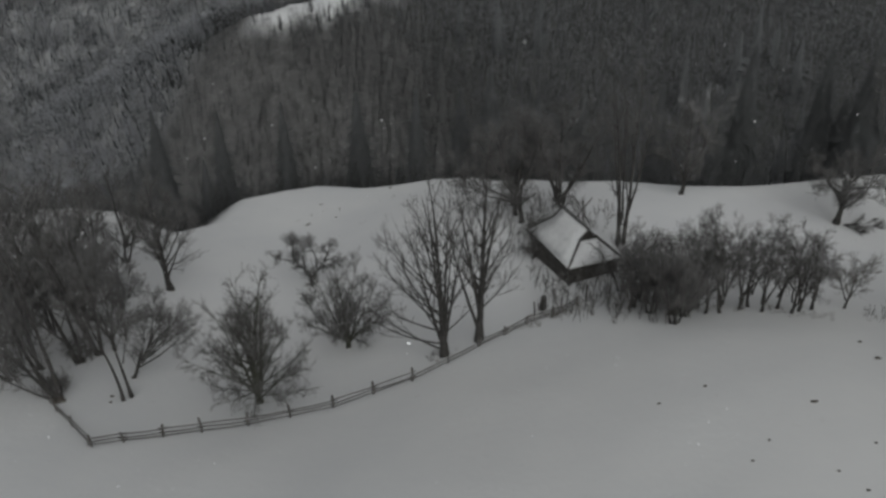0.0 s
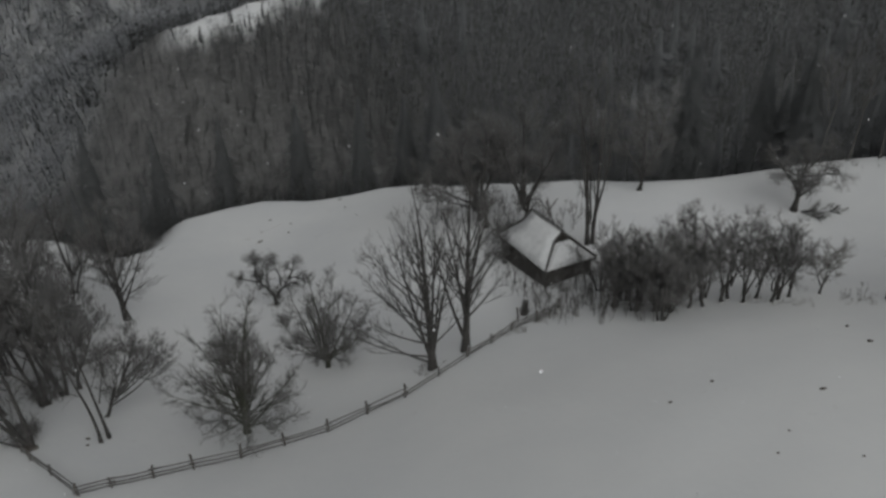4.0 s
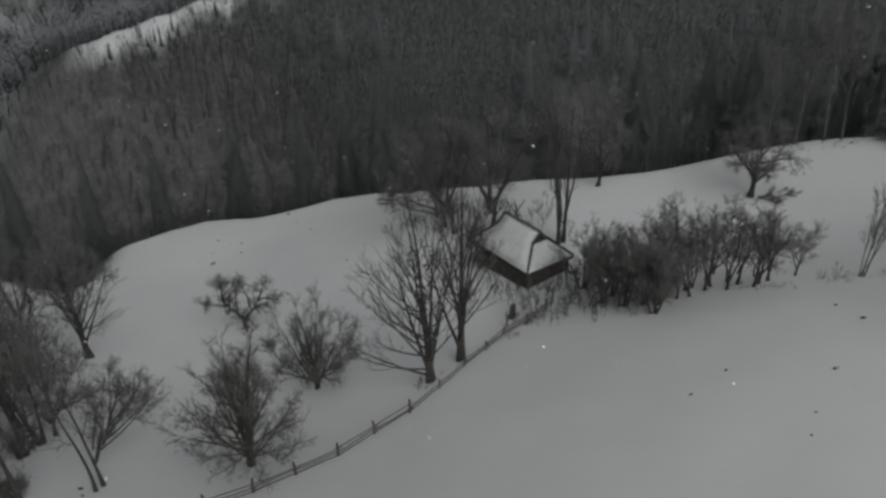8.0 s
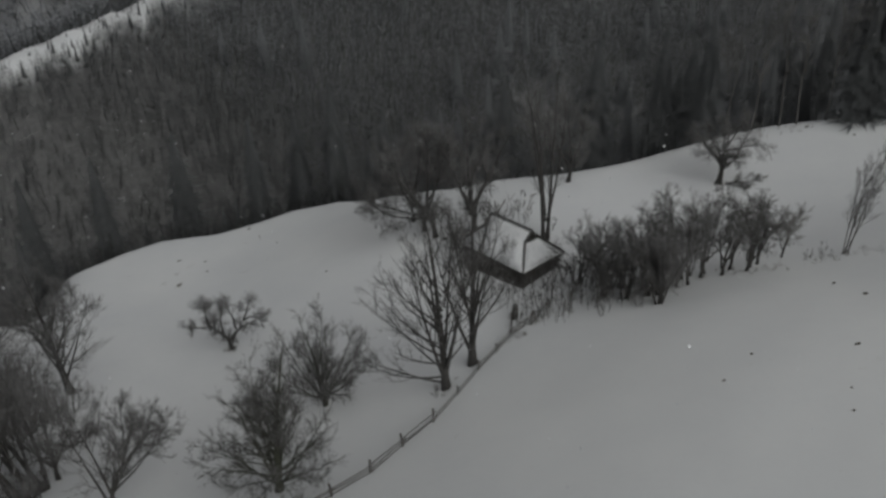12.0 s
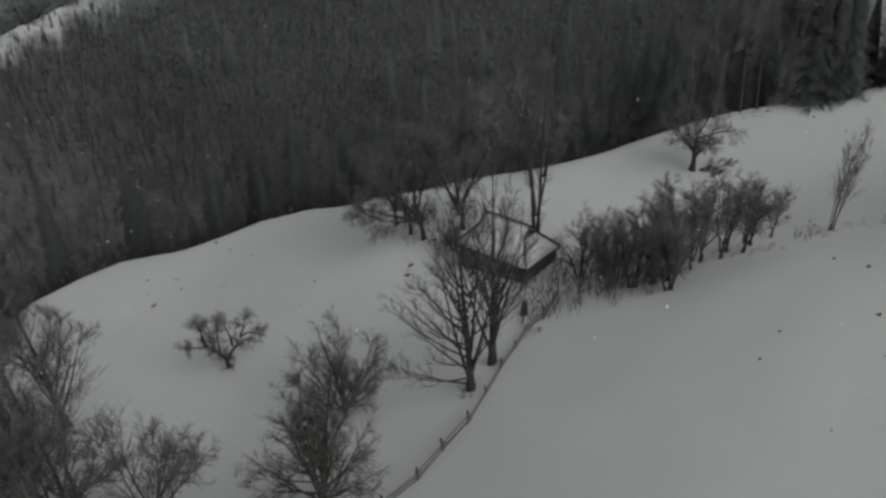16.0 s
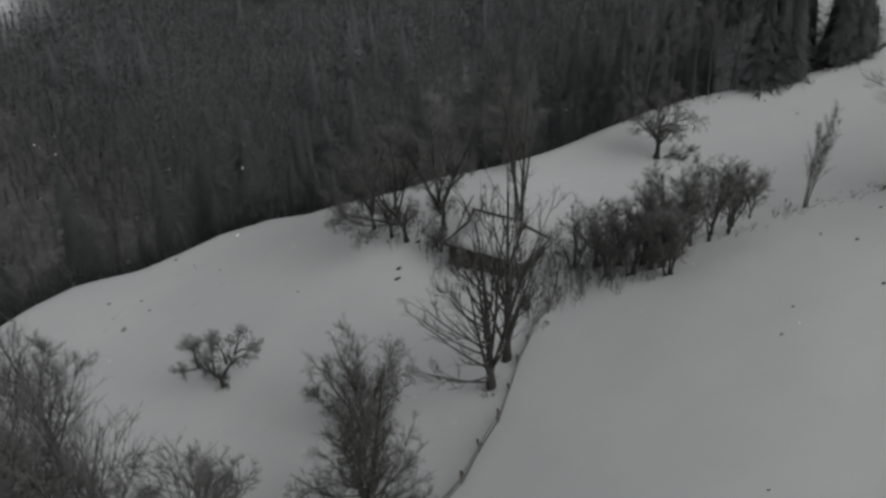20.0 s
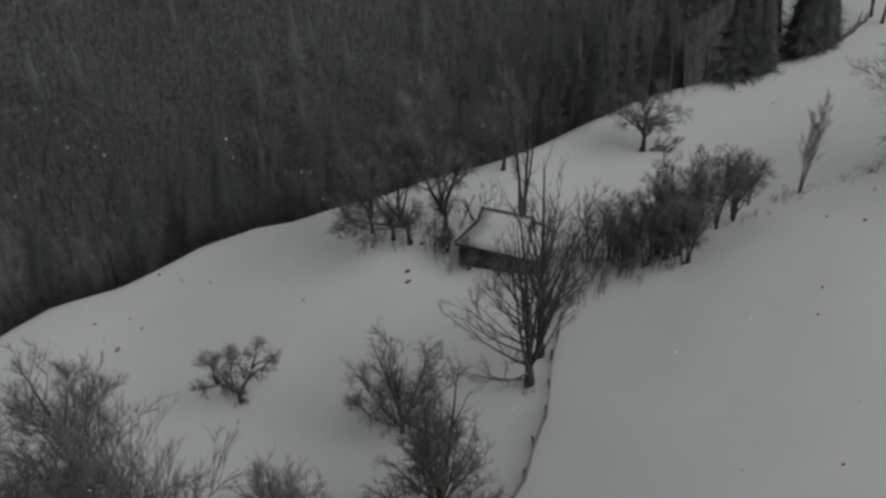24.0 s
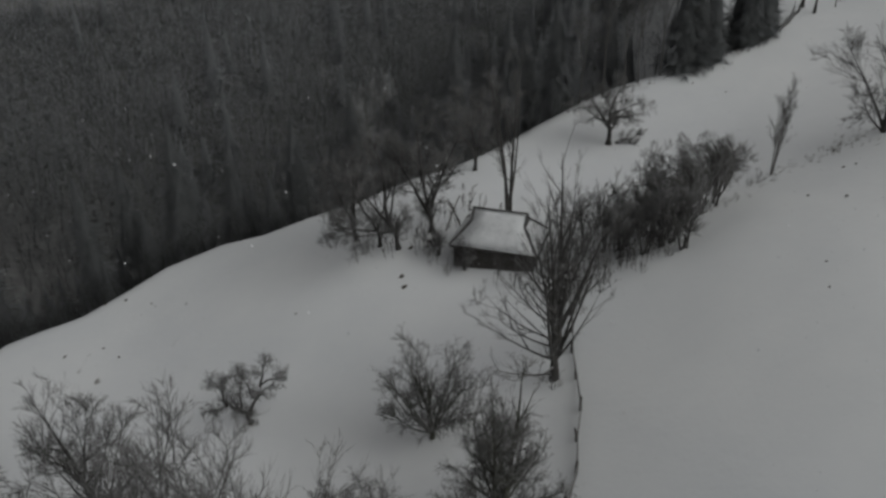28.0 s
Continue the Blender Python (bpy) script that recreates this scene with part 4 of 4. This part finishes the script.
for j in range(7):
    px, py = 67.0 + 2.6 * j, 9.0 - 1.5 * j
    pz = ground_at(px, py) - far_fence.location.z
    n = np.array([[[px - 67.0, py - 9.0, pz - 0.3], [px - 67.0, py - 9.0, pz + 0.6], [px - 67.0 + 0.05, py - 9.0, pz + 1.25]]])
    part("post", tubes("post", [(n, np.array([[0.07, 0.065, 0.06]]), 6)]), FENCE_WOOD, far_fence)
    if j < 6:
        qz = ground_at(px + 2.6, py - 1.5) - far_fence.location.z
        for level in (0.5, 0.95):
            n = np.array([[[px - 67.0, py - 9.0, pz + level], [px - 65.7, py - 9.75, (pz + qz) / 2 + level - 0.03], [px - 64.4, py - 10.5, qz + level]]])
            part("rail", tubes("rail", [(n, np.array([[0.03, 0.03, 0.03]]), 5)]), FENCE_WOOD, far_fence)

# ---- dark clods and stones showing through the snow ----
CLODS = [(6.6, 21.2, 0.4), (2.4, 17.8, 0.4), (3.2, 19.0, 0.36), (-23.2, -6.5, 0.2), (-22.9, -7.4, 0.15), (-26.4, -8.0, 0.7), (21.4, -14.3, 0.22), (26.9, -8.8, 0.22), (40.5, -3.2, 0.22), (39.3, -3.1, 0.22), (34.7, -5.7, 0.22), (35.6, -6.4, 0.22), (45.3, -1.5, 0.22), (-18.8, 41.3, 0.22), (-10.6, 44.9, 0.22), (13.5, -12.9, 0.16), (16.3, -11.5, 0.16), (21.5, -2.4, 0.16), (-16.0, 39.1, 0.16), (-15.9, 36.3, 0.16), (-19.0, 34.5, 0.16), (-9.6, 41.4, 0.16), (-9.6, 40.6, 0.16), (-11.9, 46.9, 0.22), (-11.2, 40.7, 0.10), (47.1, 16.1, 0.18), (47.1, 12.0, 0.18), (45.1, 20.5, 0.3), (2.8, -20.8, 0.12), (23.8, -19.6, 0.3), (-8.0, 37.4, 0.16), (-4.6, 24.4, 0.16), (-24.1, 39.9, 0.16), (27.1, -5.7, 0.16), (23.0, -18.4, 0.1), (21.4, -21.9, 0.12), (17.0, -19.2, 0.1), (20.6, -20.4, 0.1), (18.2, -17.6, 0.1)]
for k, (tx, ty, r) in enumerate(CLODS):
    bm, r = bmesh.new(), r * 0.7
    for j in range(3):
        blob(bm, (random.uniform(-r, r) * 0.6 * (j > 0), random.uniform(-r, r) * 0.6 * (j > 0), 0.02), (r * (1.25 - 0.3 * j), r * (0.65 - 0.2 * j), r * 0.4), k * 3 + j, 0.6, 2)
    clod = thing("soil_clod", tx, ty, label="dark clod of earth showing through the snow", category="clod", group="clods")
    part("lump", bm, SOIL, clod)


# ---- dead grass standing through thin snow ----
def dead_grass(name, lines, label, seed):
    """Tufts of bent blades scattered about lines on the ground: (from, to, spread, tufts, height)."""
    rng = np.random.default_rng(seed)
    at, tall = [], []
    for a, b, spread, count, high in lines:
        a, b = np.array(a, float), np.array(b, float)
        at.append(a + (b - a) * rng.random((count, 1)) + rng.normal(0, spread, (count, 2)))
        tall.append(high * rng.uniform(0.5, 1.3, count))
    at, tall = np.concatenate(at), np.concatenate(tall)
    blades = 7
    foot = np.repeat(at, blades, 0) + rng.normal(0, 0.10, (len(at) * blades, 2))
    h = np.repeat(tall, blades) * rng.uniform(0.5, 1.2, len(foot))
    base = np.column_stack([foot, land(foot[:, 0], foot[:, 1]) - 0.05])
    bend = np.column_stack([rng.normal(0, 0.35, (len(foot), 2)) * h[:, None], h])
    pts = np.stack([base, base + bend * np.array([0.35, 0.35, 0.6]), base + bend], 1)
    me = tubes(name, [(pts, np.tile([[0.008, 0.006, 0.003]], (len(pts), 1)), 3)])
    me.materials.append(STRAW)
    return tagged(new(name, me), label, "grass", kind="stuff")


dead_grass("dead_grass", [((30, 0.4), (36, -0.8), 0.5, 26, 0.35), ((36, -0.8), (43, -5.5), 0.9, 60, 0.3), ((43, -6), (52, -9), 1.2, 50, 0.3), ((36, 25.4), (43, 22.2), 0.7, 34, 0.4), ((43, 22.2), (56, 13.4), 0.7, 50, 0.4), ((56, 13.2), (60, 12.4), 0.6, 24, 0.5),
                          ((7, 4.2), (12, 5.8), 0.9, 46, 0.5), ((5, 2.4), (9, 4.6), 0.5, 20, 0.4), ((-17.1, 39.8), (-19.3, 37.4), 0.06, 12, 0.16), ((-18.4, 34.9), (-19.3, 34.0), 0.08, 9, 0.2), ((-20.1, 36.1), (-20.9, 35.3), 0.06, 6, 0.14), ((-10.6, 33.6), (-12.9, 32.5), 0.05, 8, 0.10), ((-8.6, 34.4), (-9.8, 33.4), 0.05, 6, 0.10), ((39, -2.6), (45, -5.4), 0.8, 30, 0.3), ((13, 6), (27, 0.4), 0.7, 60, 0.35), ((-0.6, -0.8), (0.4, 0.2), 0.4, 14, 0.3), ((-15, 17.2), (-14, 17.9), 0.3, 10, 0.3)],
           "dry grass stalks poking through the thin snow", 8)


# ---- conifers ----
def blades(foot, way, width, side):
    """Thin pointed blades: each from its foot along its way, as wide as width at the foot."""
    up = np.where(np.cross(side, way)[:, 2:] < 0, -1.0, 1.0)
    half = side * up * (width / 2)[:, None]
    verts = np.stack([foot - half, foot + half, foot + way], 1).reshape(-1, 3)
    return verts, np.arange(len(foot) * 3).reshape(-1, 3)


def spruce_arrays(h, reach, tiers, per, sprays, seed, bare=0.08, broad=1.0):
    """Corners and faces of a spruce: drooping boughs in whorls, each a row of thin hanging sprays."""
    rng = np.random.default_rng(seed)
    t, angle, long = [], [], []
    for i in range(tiers):
        f = bare + (1 - bare) * (i + 0.5 * rng.random()) / tiers
        n = max(4, int(per * (0.5 + 0.6 * (1 - f))))
        t.append(np.full(n, f) + rng.normal(0, 0.35 / tiers, n))
        angle.append((np.arange(n) + rng.random()) * 2 * np.pi / n + rng.normal(0, 0.2, n))
        long.append((reach * (1 - (f - bare) / (1 - bare)) ** 0.82 * rng.uniform(0.75, 1.15) + 0.15) * rng.uniform(0.55, 1.25, n))
    t, angle, long = np.concatenate(t), np.concatenate(angle), np.concatenate(long)
    count = len(t)
    along = (np.arange(sprays) + rng.random((count, sprays))) / sprays
    fall = rng.uniform(0.25, 0.6, (count, 1))
    d = np.stack([np.cos(angle), np.sin(angle), np.zeros(count)], -1)[:, None]
    side = np.stack([-np.sin(angle), np.cos(angle), np.zeros(count)], -1)[:, None]
    l = long[:, None]
    foot = d * (l * along * 0.75)[..., None]
    foot[..., 2] += (h * t)[:, None] + l * (0.12 * along - fall * along * along)
    way = d * (0.55 + 0.25 * along)[..., None] + side * rng.normal(0, 0.42, (count, sprays, 1))
    way[..., 2] += -0.22 + rng.normal(0, 0.16, (count, sprays))
    way = unit(way) * (l * rng.uniform(0.30, 0.55, (count, sprays)) + 0.12)[..., None]
    width = broad * (0.10 + 0.10 * l) * rng.uniform(0.6, 1.3, (count, sprays))
    across = np.broadcast_to(side, way.shape) + np.array([0, 0, 0.5]) * rng.normal(0, 0.6, (count, sprays, 1))
    return blades(foot.reshape(-1, 3), way.reshape(-1, 3), width.ravel(), unit(across).reshape(-1, 3))


def sapling_arrays(stems, twigs, seed, broad=1.0):
    """Corners and faces of a young bare tree, one metre high: thin stems and rising twigs."""
    rng = np.random.default_rng(seed)
    a = rng.uniform(0, 6.28, stems)
    foot = np.stack([0.10 * np.cos(a), 0.10 * np.sin(a), np.zeros(stems)], -1)
    way = np.stack([0.10 * np.cos(a), 0.10 * np.sin(a), rng.uniform(0.75, 1.0, stems)], -1)
    which, f = rng.integers(0, stems, twigs), rng.uniform(0.12, 0.92, twigs)
    start = foot[which] + way[which] * f[:, None]
    b, lean = rng.uniform(0, 6.28, twigs), rng.uniform(0.5, 1.15, twigs)
    out = np.stack([np.cos(b) * np.sin(lean), np.sin(b) * np.sin(lean), np.cos(lean)], -1) * (rng.uniform(0.16, 0.36, twigs) * (1.1 - 0.6 * f))[:, None]
    foot, way = np.concatenate([foot, start]), np.concatenate([way, out])
    width = np.concatenate([np.full(stems, 0.012), rng.uniform(0.006, 0.011, twigs)])
    c = rng.uniform(0, 6.28, len(foot))
    return blades(foot, way, width * broad, np.stack([np.cos(c), np.sin(c), np.zeros(len(c))], -1))


def skirt_arrays(h, reach, tiers, sides, seed, bare, fill=1.0):
    """Corners and faces of a plainer spruce: ragged overlapping skirts of boughs up to a point."""
    rng = np.random.default_rng(seed)
    verts, faces = [], []
    a = np.arange(sides) * 2 * np.pi / sides
    for i in range(tiers):
        lo, hi = bare + (1 - bare) * i / tiers, bare + (1 - bare) * min(i + 1.15, tiers) / tiers
        wide = fill * reach * (1 - (lo - bare) / (1 - bare)) ** 0.85
        ragged = wide * np.where(np.arange(sides) % 2, 1.07, 0.9) * rng.uniform(0.9, 1.12, sides) + 0.05
        turn = rng.uniform(0, 6.28)
        base = len(verts)
        for k in range(sides):
            verts.append((ragged[k] * math.cos(a[k] + turn), ragged[k] * math.sin(a[k] + turn), h * lo - 0.16 * ragged[k] + rng.normal(0, 0.12)))
        tip = 0.88 * fill * reach * (1 - (hi - bare) / (1 - bare)) ** 0.85 if i < tiers - 1 else 0.02
        for k in range(sides):
            verts.append((tip * math.cos(a[k] + turn), tip * math.sin(a[k] + turn), h * hi))
        for k in range(sides):
            j = (k + 1) % sides
            faces += [(base + k, base + j, base + sides + j), (base + k, base + sides + j, base + sides + k)]
    return np.array(verts), np.array(faces)


def both(one, two):
    return np.concatenate([one[0], two[0]]), np.concatenate([one[1], two[1] + len(one[0])])


def soft_normals(me):
    """Boughs shaded as the fuzzy masses they are: normals out from the stem and up."""
    co = np.empty(len(me.vertices) * 3, np.float32)
    me.vertices.foreach_get("co", co)
    co = co.reshape(-1, 3)
    out = unit(co * np.array([1, 1, 0]))
    me.polygons.foreach_set("use_smooth", np.ones(len(me.polygons), bool))
    me.normals_split_custom_set_from_vertices(unit(out * 0.22 + np.array([0, 0, 1.0])).tolist())


def spruce_trunk(h, r):
    pts = np.array([[[0, 0, -0.8], [0, 0, h * 0.3], [0, 0, h * 0.7], [0, 0, h]]])
    return pts, np.array([[r * 1.25, r, r * 0.55, 0.02]])


KINDS, SAPLINGS, COARSE = [], [], []
for k, (w, t, b) in enumerate([(2.6, 13, 0.04), (2.2, 14, 0.06), (2.9, 12, 0.03), (2.4, 13, 0.08)]):
    v, f = both(spruce_arrays(14.0, w * 1.05, t, 8, 4, 200 + k, b, 1.4), skirt_arrays(14.0, w, 6, 7, 220 + k, b, 0.4))
    KINDS.append((v / 14.0, f))
    SAPLINGS.append(sapling_arrays(3, 60, 240 + k))
    COARSE.append(sapling_arrays(2, 28, 260 + k, 2.1))
FINE = []
for k, (h, w, t, b) in enumerate([(16, 2.7, 34, 0.06), (17, 2.4, 36, 0.08), (15, 3.0, 32, 0.04), (18, 2.5, 32, 0.12)]):
    v, f = both(spruce_arrays(h, w, t, 13, 11, 300 + k, b, 0.62), skirt_arrays(h, w, 16, 12, 320 + k, b, 0.62))
    crown = raw_mesh("crown", v, f)
    soft_normals(crown)
    crown.materials.append(SPRUCE)
    pts, rad = spruce_trunk(h, 0.2)
    stem = tubes("trunk", [(pts, rad, 7)])
    stem.materials.append(BARK)
    FINE.append((h, crown, stem))

rng = np.random.default_rng(77)
def open_valley(x, y):
    """Nothing in the tall woods up the hillside, one in the young woods where the valley opens."""
    return softly(-(x + 0.30 * (y - 60)), -26, 12)


spots = []
for step, near, far in ((3.3, 0, 34), (2.6, 1.2, 20), (3.6, 34, 135), (1.75, 1.5, 135)):
    grid = np.stack(np.meshgrid(np.arange(-130, 200, step), np.arange(-45, 190, step)), -1).reshape(-1, 2)
    grid = grid + rng.uniform(-0.46, 0.46, grid.shape) * step
    reach = past_brow(grid[:, 0], grid[:, 1])
    ok = (reach >= near) & (reach < far)
    if step == 2.6:
        ok &= (grid[:, 0] > 26) & (grid[:, 0] < 75)
    elif step == 3.6:
        ok &= open_valley(grid[:, 0], grid[:, 1]) < rng.random(len(grid)) * 0.5
    spots.append(np.column_stack([grid, np.full(len(grid), step < 2)])[ok])
spots = np.concatenate(spots)
spots, is_young = spots[:, :2], spots[:, 2] > 0.5
s = past_brow(spots[:, 0], spots[:, 1])
c = beyond_crest(spots[:, 0], spots[:, 1])
a = (spots[:, 0] - CREST[0].x) * CREST[1].x + (spots[:, 1] - CREST[0].y) * CREST[1].y
glade = clearing_at(c, a)
keep = (s > np.where(is_young, np.where(spots[:, 0] > 30, 0.5, 1.5), np.where(spots[:, 0] > 48, 0.7, np.where(spots[:, 0] > 38, 1.6, 6.5)))) & (s < 135) & (c < 9) & (glade < rng.uniform(0.03, 0.8, len(s))) & (rng.random(len(s)) < np.where(is_young, np.where((s > 5) & (s < 16) & (spots[:, 0] > 20), 0.6, 0.97), np.where((spots[:, 0] > 50.5) & (spots[:, 0] < 59) & (s < 9), 0.25, np.where(s < 34, np.where(spots[:, 0] < 10, 0.40, np.where(s < 16, 0.10, 0.22)), 0.05))))
gap = (spots - np.array([54, 16.8])) @ np.array([-0.514, 0.857])
keep &= ~((np.abs(gap) < 0.6) & (spots[:, 0] > 52) & (spots[:, 0] < 70))
keep &= (spots[:, 1] > 40 - 0.9 * (spots[:, 0] + 40)) | (spots[:, 0] > -30)
spots, s, c, a, is_young = spots[keep], s[keep], c[keep], a[keep], is_young[keep]
heights = np.where(is_young, rng.uniform(3.5, 6.5, len(spots)) * (1.25 - 0.35 * open_valley(spots[:, 0], spots[:, 1])), np.where(s < 34, rng.uniform(11.0, 18.5, len(spots)), rng.uniform(8.5, 14.0, len(spots))))
heights = np.where(~is_young & (a > -6), heights * (0.30 + 0.70 * softly(-c, 8, 40)), heights)
heights = np.where((s < 9) & (spots[:, 0] > 26) & (rng.random(len(s)) < 0.5), heights * rng.uniform(0.35, 0.7, len(s)), heights)
heights = np.where((s < 34) & ~is_young, heights * (0.52 + 0.42 * softly(spots[:, 0], 16, 40)), heights)
# A few old spruces overtop the rest below the brow.
TALL = np.array([(1.8, 54.0, 18.8), (-2.4, 59.0, 17.6), (-8.4, 57.0, 17.2), (-18.0, 64.5, 19.6), (-45.0, 55.4, 20.0), (29.6, 36.8, 18.3), (13.2, 47.1, 15.9), (22.7, 47.9, 18.6), (-28.0, 60.0, 18.0), (36.5, 34.5, 16.5), (8.0, 52.5, 15.5), (-36.0, 56.0, 18.0)])
# Close spruces where the woods end at the upper meadow, with a narrow gap among them.
END = np.array([(56.3, 14.7, 11.5), (57.3, 14.4, 12.5), (58.3, 13.9, 11.0), (58.0, 15.2, 12.5), (59.3, 14.6, 12.0), (57.2, 15.9, 13.0), (59.6, 13.3, 5.2), (58.6, 16.4, 13.0), (55.6, 15.0, 4.6), (60.4, 15.4, 11.0),
                (51.8, 17.0, 11.5), (50.6, 17.8, 13.0), (52.3, 18.4, 12.0), (51.2, 19.2, 14.0), (49.6, 19.0, 12.0), (52.6, 19.9, 14.0), (53.0, 16.3, 3.6)])
TALL = np.concatenate([TALL, END])
alone = np.min(np.hypot(spots[:, None, 0] - TALL[None, :, 0], spots[:, None, 1] - TALL[None, :, 1]), 1) > np.where(spots[:, 0] > 45, 1.3, 2.3)
spots, heights, is_young = np.concatenate([TALL[:, :2], spots[alone]]), np.concatenate([TALL[:, 2], heights[alone]]), np.concatenate([np.zeros(len(TALL), bool), is_young[alone]])
s = past_brow(spots[:, 0], spots[:, 1])
zs = land(spots[:, 0], spots[:, 1])

# The first trees past the brow stand as trees of their own.
first = np.where((s < 13) & ~is_young & (spots[:, 0] > -62) & (spots[:, 0] < 75))[0]
first = np.concatenate([np.arange(len(TALL)), first[first >= len(TALL)][np.argsort(s[first[first >= len(TALL)]])][:105]])
originals = []
for h, crown, stem in FINE:
    tree = new("spruce_tree")
    part("crown", crown, SPRUCE, tree, "drooping dark green boughs dusted with snow")
    part("trunk", stem, BARK, tree)
    tagged(tree, "tall dark spruce dusted with snow below the brow", "tree", "spruces below the brow")
    originals.append((h, tree))
used = set()
for n, i in enumerate(first):
    k = 1 if n < len(TALL) - len(END) else n % 4 if n < len(TALL) else int(rng.integers(0, 3)) if spots[i, 0] < 38 or rng.random() < 0.8 else 3
    h, tree = originals[k]
    m = pose(spots[i, 0], spots[i, 1], zs[i] - 0.2, 0, 0, rng.uniform(0, 360)) @ Matrix.Diagonal((*[heights[i] / h * rng.uniform(1.1, 1.4)] * 2, heights[i] / h, 1))
    if k not in used:
        used.add(k)
        tree.matrix_basis = m
    else:
        copy = copy_thing(tree, m)
        copy.matrix_basis = m


def haze_load(x, y):
    """Haze painted as white: more far off, where the valley opens, near the brow."""
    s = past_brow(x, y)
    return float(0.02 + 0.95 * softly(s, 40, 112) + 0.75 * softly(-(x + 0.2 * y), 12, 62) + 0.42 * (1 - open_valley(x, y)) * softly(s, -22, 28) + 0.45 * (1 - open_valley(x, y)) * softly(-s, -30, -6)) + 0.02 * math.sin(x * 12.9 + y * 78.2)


def joined_woods(name, rows, mat, label, kinds, haze_scale=1.0):
    verts, faces, normals, loads, off = [], [], [], [], 0
    for x, y, z, h, k, turn, wide in rows:
        v, f = kinds[k]
        ca, sa = math.cos(turn), math.sin(turn)
        w = v * h * np.array([wide, wide, 1.0])
        verts.append(np.stack([w[:, 0] * ca - w[:, 1] * sa + x, w[:, 0] * sa + w[:, 1] * ca + y, w[:, 2] + z - 0.3], -1))
        normals.append(unit(unit((verts[-1] - np.array([x, y, 0])) * np.array([1, 1, 0])) * 0.22 + np.array([0, 0, 1.0])))
        faces.append(f + off)
        loads.append(np.full(len(v), haze_scale * haze_load(x, y)))
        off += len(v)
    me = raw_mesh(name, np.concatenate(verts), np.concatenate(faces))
    me.attributes.new("haze_load", "FLOAT", "POINT").data.foreach_set("value", np.concatenate(loads).astype(np.float32))
    me.polygons.foreach_set("use_smooth", np.ones(len(me.polygons), bool))
    me.normals_split_custom_set_from_vertices(np.concatenate(normals).tolist())
    me.materials.append(mat)
    return tagged(new(name, me), label, "woods", kind="stuff")


single = set(first.tolist())
rest = [i for i in range(len(spots)) if i not in single]
rows = [(spots[i, 0], spots[i, 1], zs[i], heights[i], int(rng.integers(0, 4)), rng.uniform(0, 6.28), rng.uniform(0.85, 1.25) * (1.12 if s[i] < 34 else 1.35)) for i in rest]
edge_rows = []
for k in range(90):
    c, a = rng.uniform(-11, -3.5) if k % 3 else rng.uniform(-3, 2), rng.uniform(-6, 60)
    x, y = CREST[0].x + a * CREST[1].x - c * CREST[1].y, CREST[0].y + a * CREST[1].y + c * CREST[1].x
    edge_rows.append((x, y, ground_at(x, y), rng.uniform(1.8, 3.8) * (0.6 if c > -3.5 else 1.0), int(rng.integers(0, 4)), rng.uniform(0, 6.28), rng.uniform(1.0, 1.4)))
joined_woods("clearing_spruces", edge_rows, SPRUCE, "small dark spruces scattered along the edge of the far clearing", KINDS, 0.0)
# Woods beyond the brow, each whitened by its own share of painted haze.
joined_woods("spruce_woods", [r for r, i in zip(rows, rest) if s[i] < 34 and not is_young[i]], SPRUCE, "dark snow-dusted spruces among the woods below the brow, paled a little for haze", KINDS, 0.4)
joined_woods("hillside_woods", [r for r, i in zip(rows, rest) if s[i] >= 34 and not is_young[i]], SPRUCE, "tall grey-green spruces among the woods on the steep hillside, greyed for haze", KINDS, 0.4)
joined_woods("valley_woods", [r for r, i in zip(rows, rest) if is_young[i]], HAZED, "young bare woods covering the far valley side, coloured paler for haze", SAPLINGS)
far_rows = []
while len(far_rows) < 15000:
    d, t = rng.uniform(120, 420), rng.uniform(radians(86), radians(140))
    x, y = d * math.cos(t), -50 + d * math.sin(t)
    c = beyond_crest(x, y)
    if 5 < c < 70 and rng.random() < 0.2:
        continue
    if c > 9 or x < -120 or past_brow(x, y) > 134:
        far_rows.append((x, y, ground_at(x, y), rng.uniform(5, 8), int(rng.integers(0, 4)), rng.uniform(0, 6.28), rng.uniform(1.6, 2.2)))
joined_woods("distant_woods", far_rows, HAZED, "distant bare woods with haze put into their pale colour", COARSE, 3.2)


# ---- snow falling through the valley air ----
def falling_snow(name, count, low, high, size, seed):
    """Tumbling flakes: each a small bent leaf of two triangles."""
    rng = np.random.default_rng(seed)
    at = rng.uniform(low, high, (count, 3))
    at = at[at[:, 2] > land(at[:, 0], at[:, 1]) + 0.3]
    u = unit(rng.normal(size=at.shape))
    v = unit(np.cross(u, rng.normal(size=at.shape)))
    w = np.cross(u, v)
    r = size * rng.uniform(0.7, 1.3, (len(at), 1))
    verts = np.stack([at + r * u, at + r * 0.8 * v + 0.3 * r * w, at - r * u, at - r * 0.8 * v + 0.3 * r * w], 1).reshape(-1, 3)
    k = np.arange(len(at)) * 4
    faces = np.concatenate([np.stack([k, k + 1, k + 2], -1), np.stack([k, k + 2, k + 3], -1)])
    me = raw_mesh(name, verts, faces)
    me.materials.append(PACK)
    return tagged(new(name, me), "white snowflakes drifting down through the air" if size < 0.04 else "large white snowflakes drifting down through the air", "snowfall", kind="stuff")


falling_snow("snowfall", 15000, (-75, -50, 0), (70, 75, 32), 0.026, 1)
falling_snow("large_snowflakes", 900, (-60, -45, 4), (55, 60, 31), 0.05, 2)
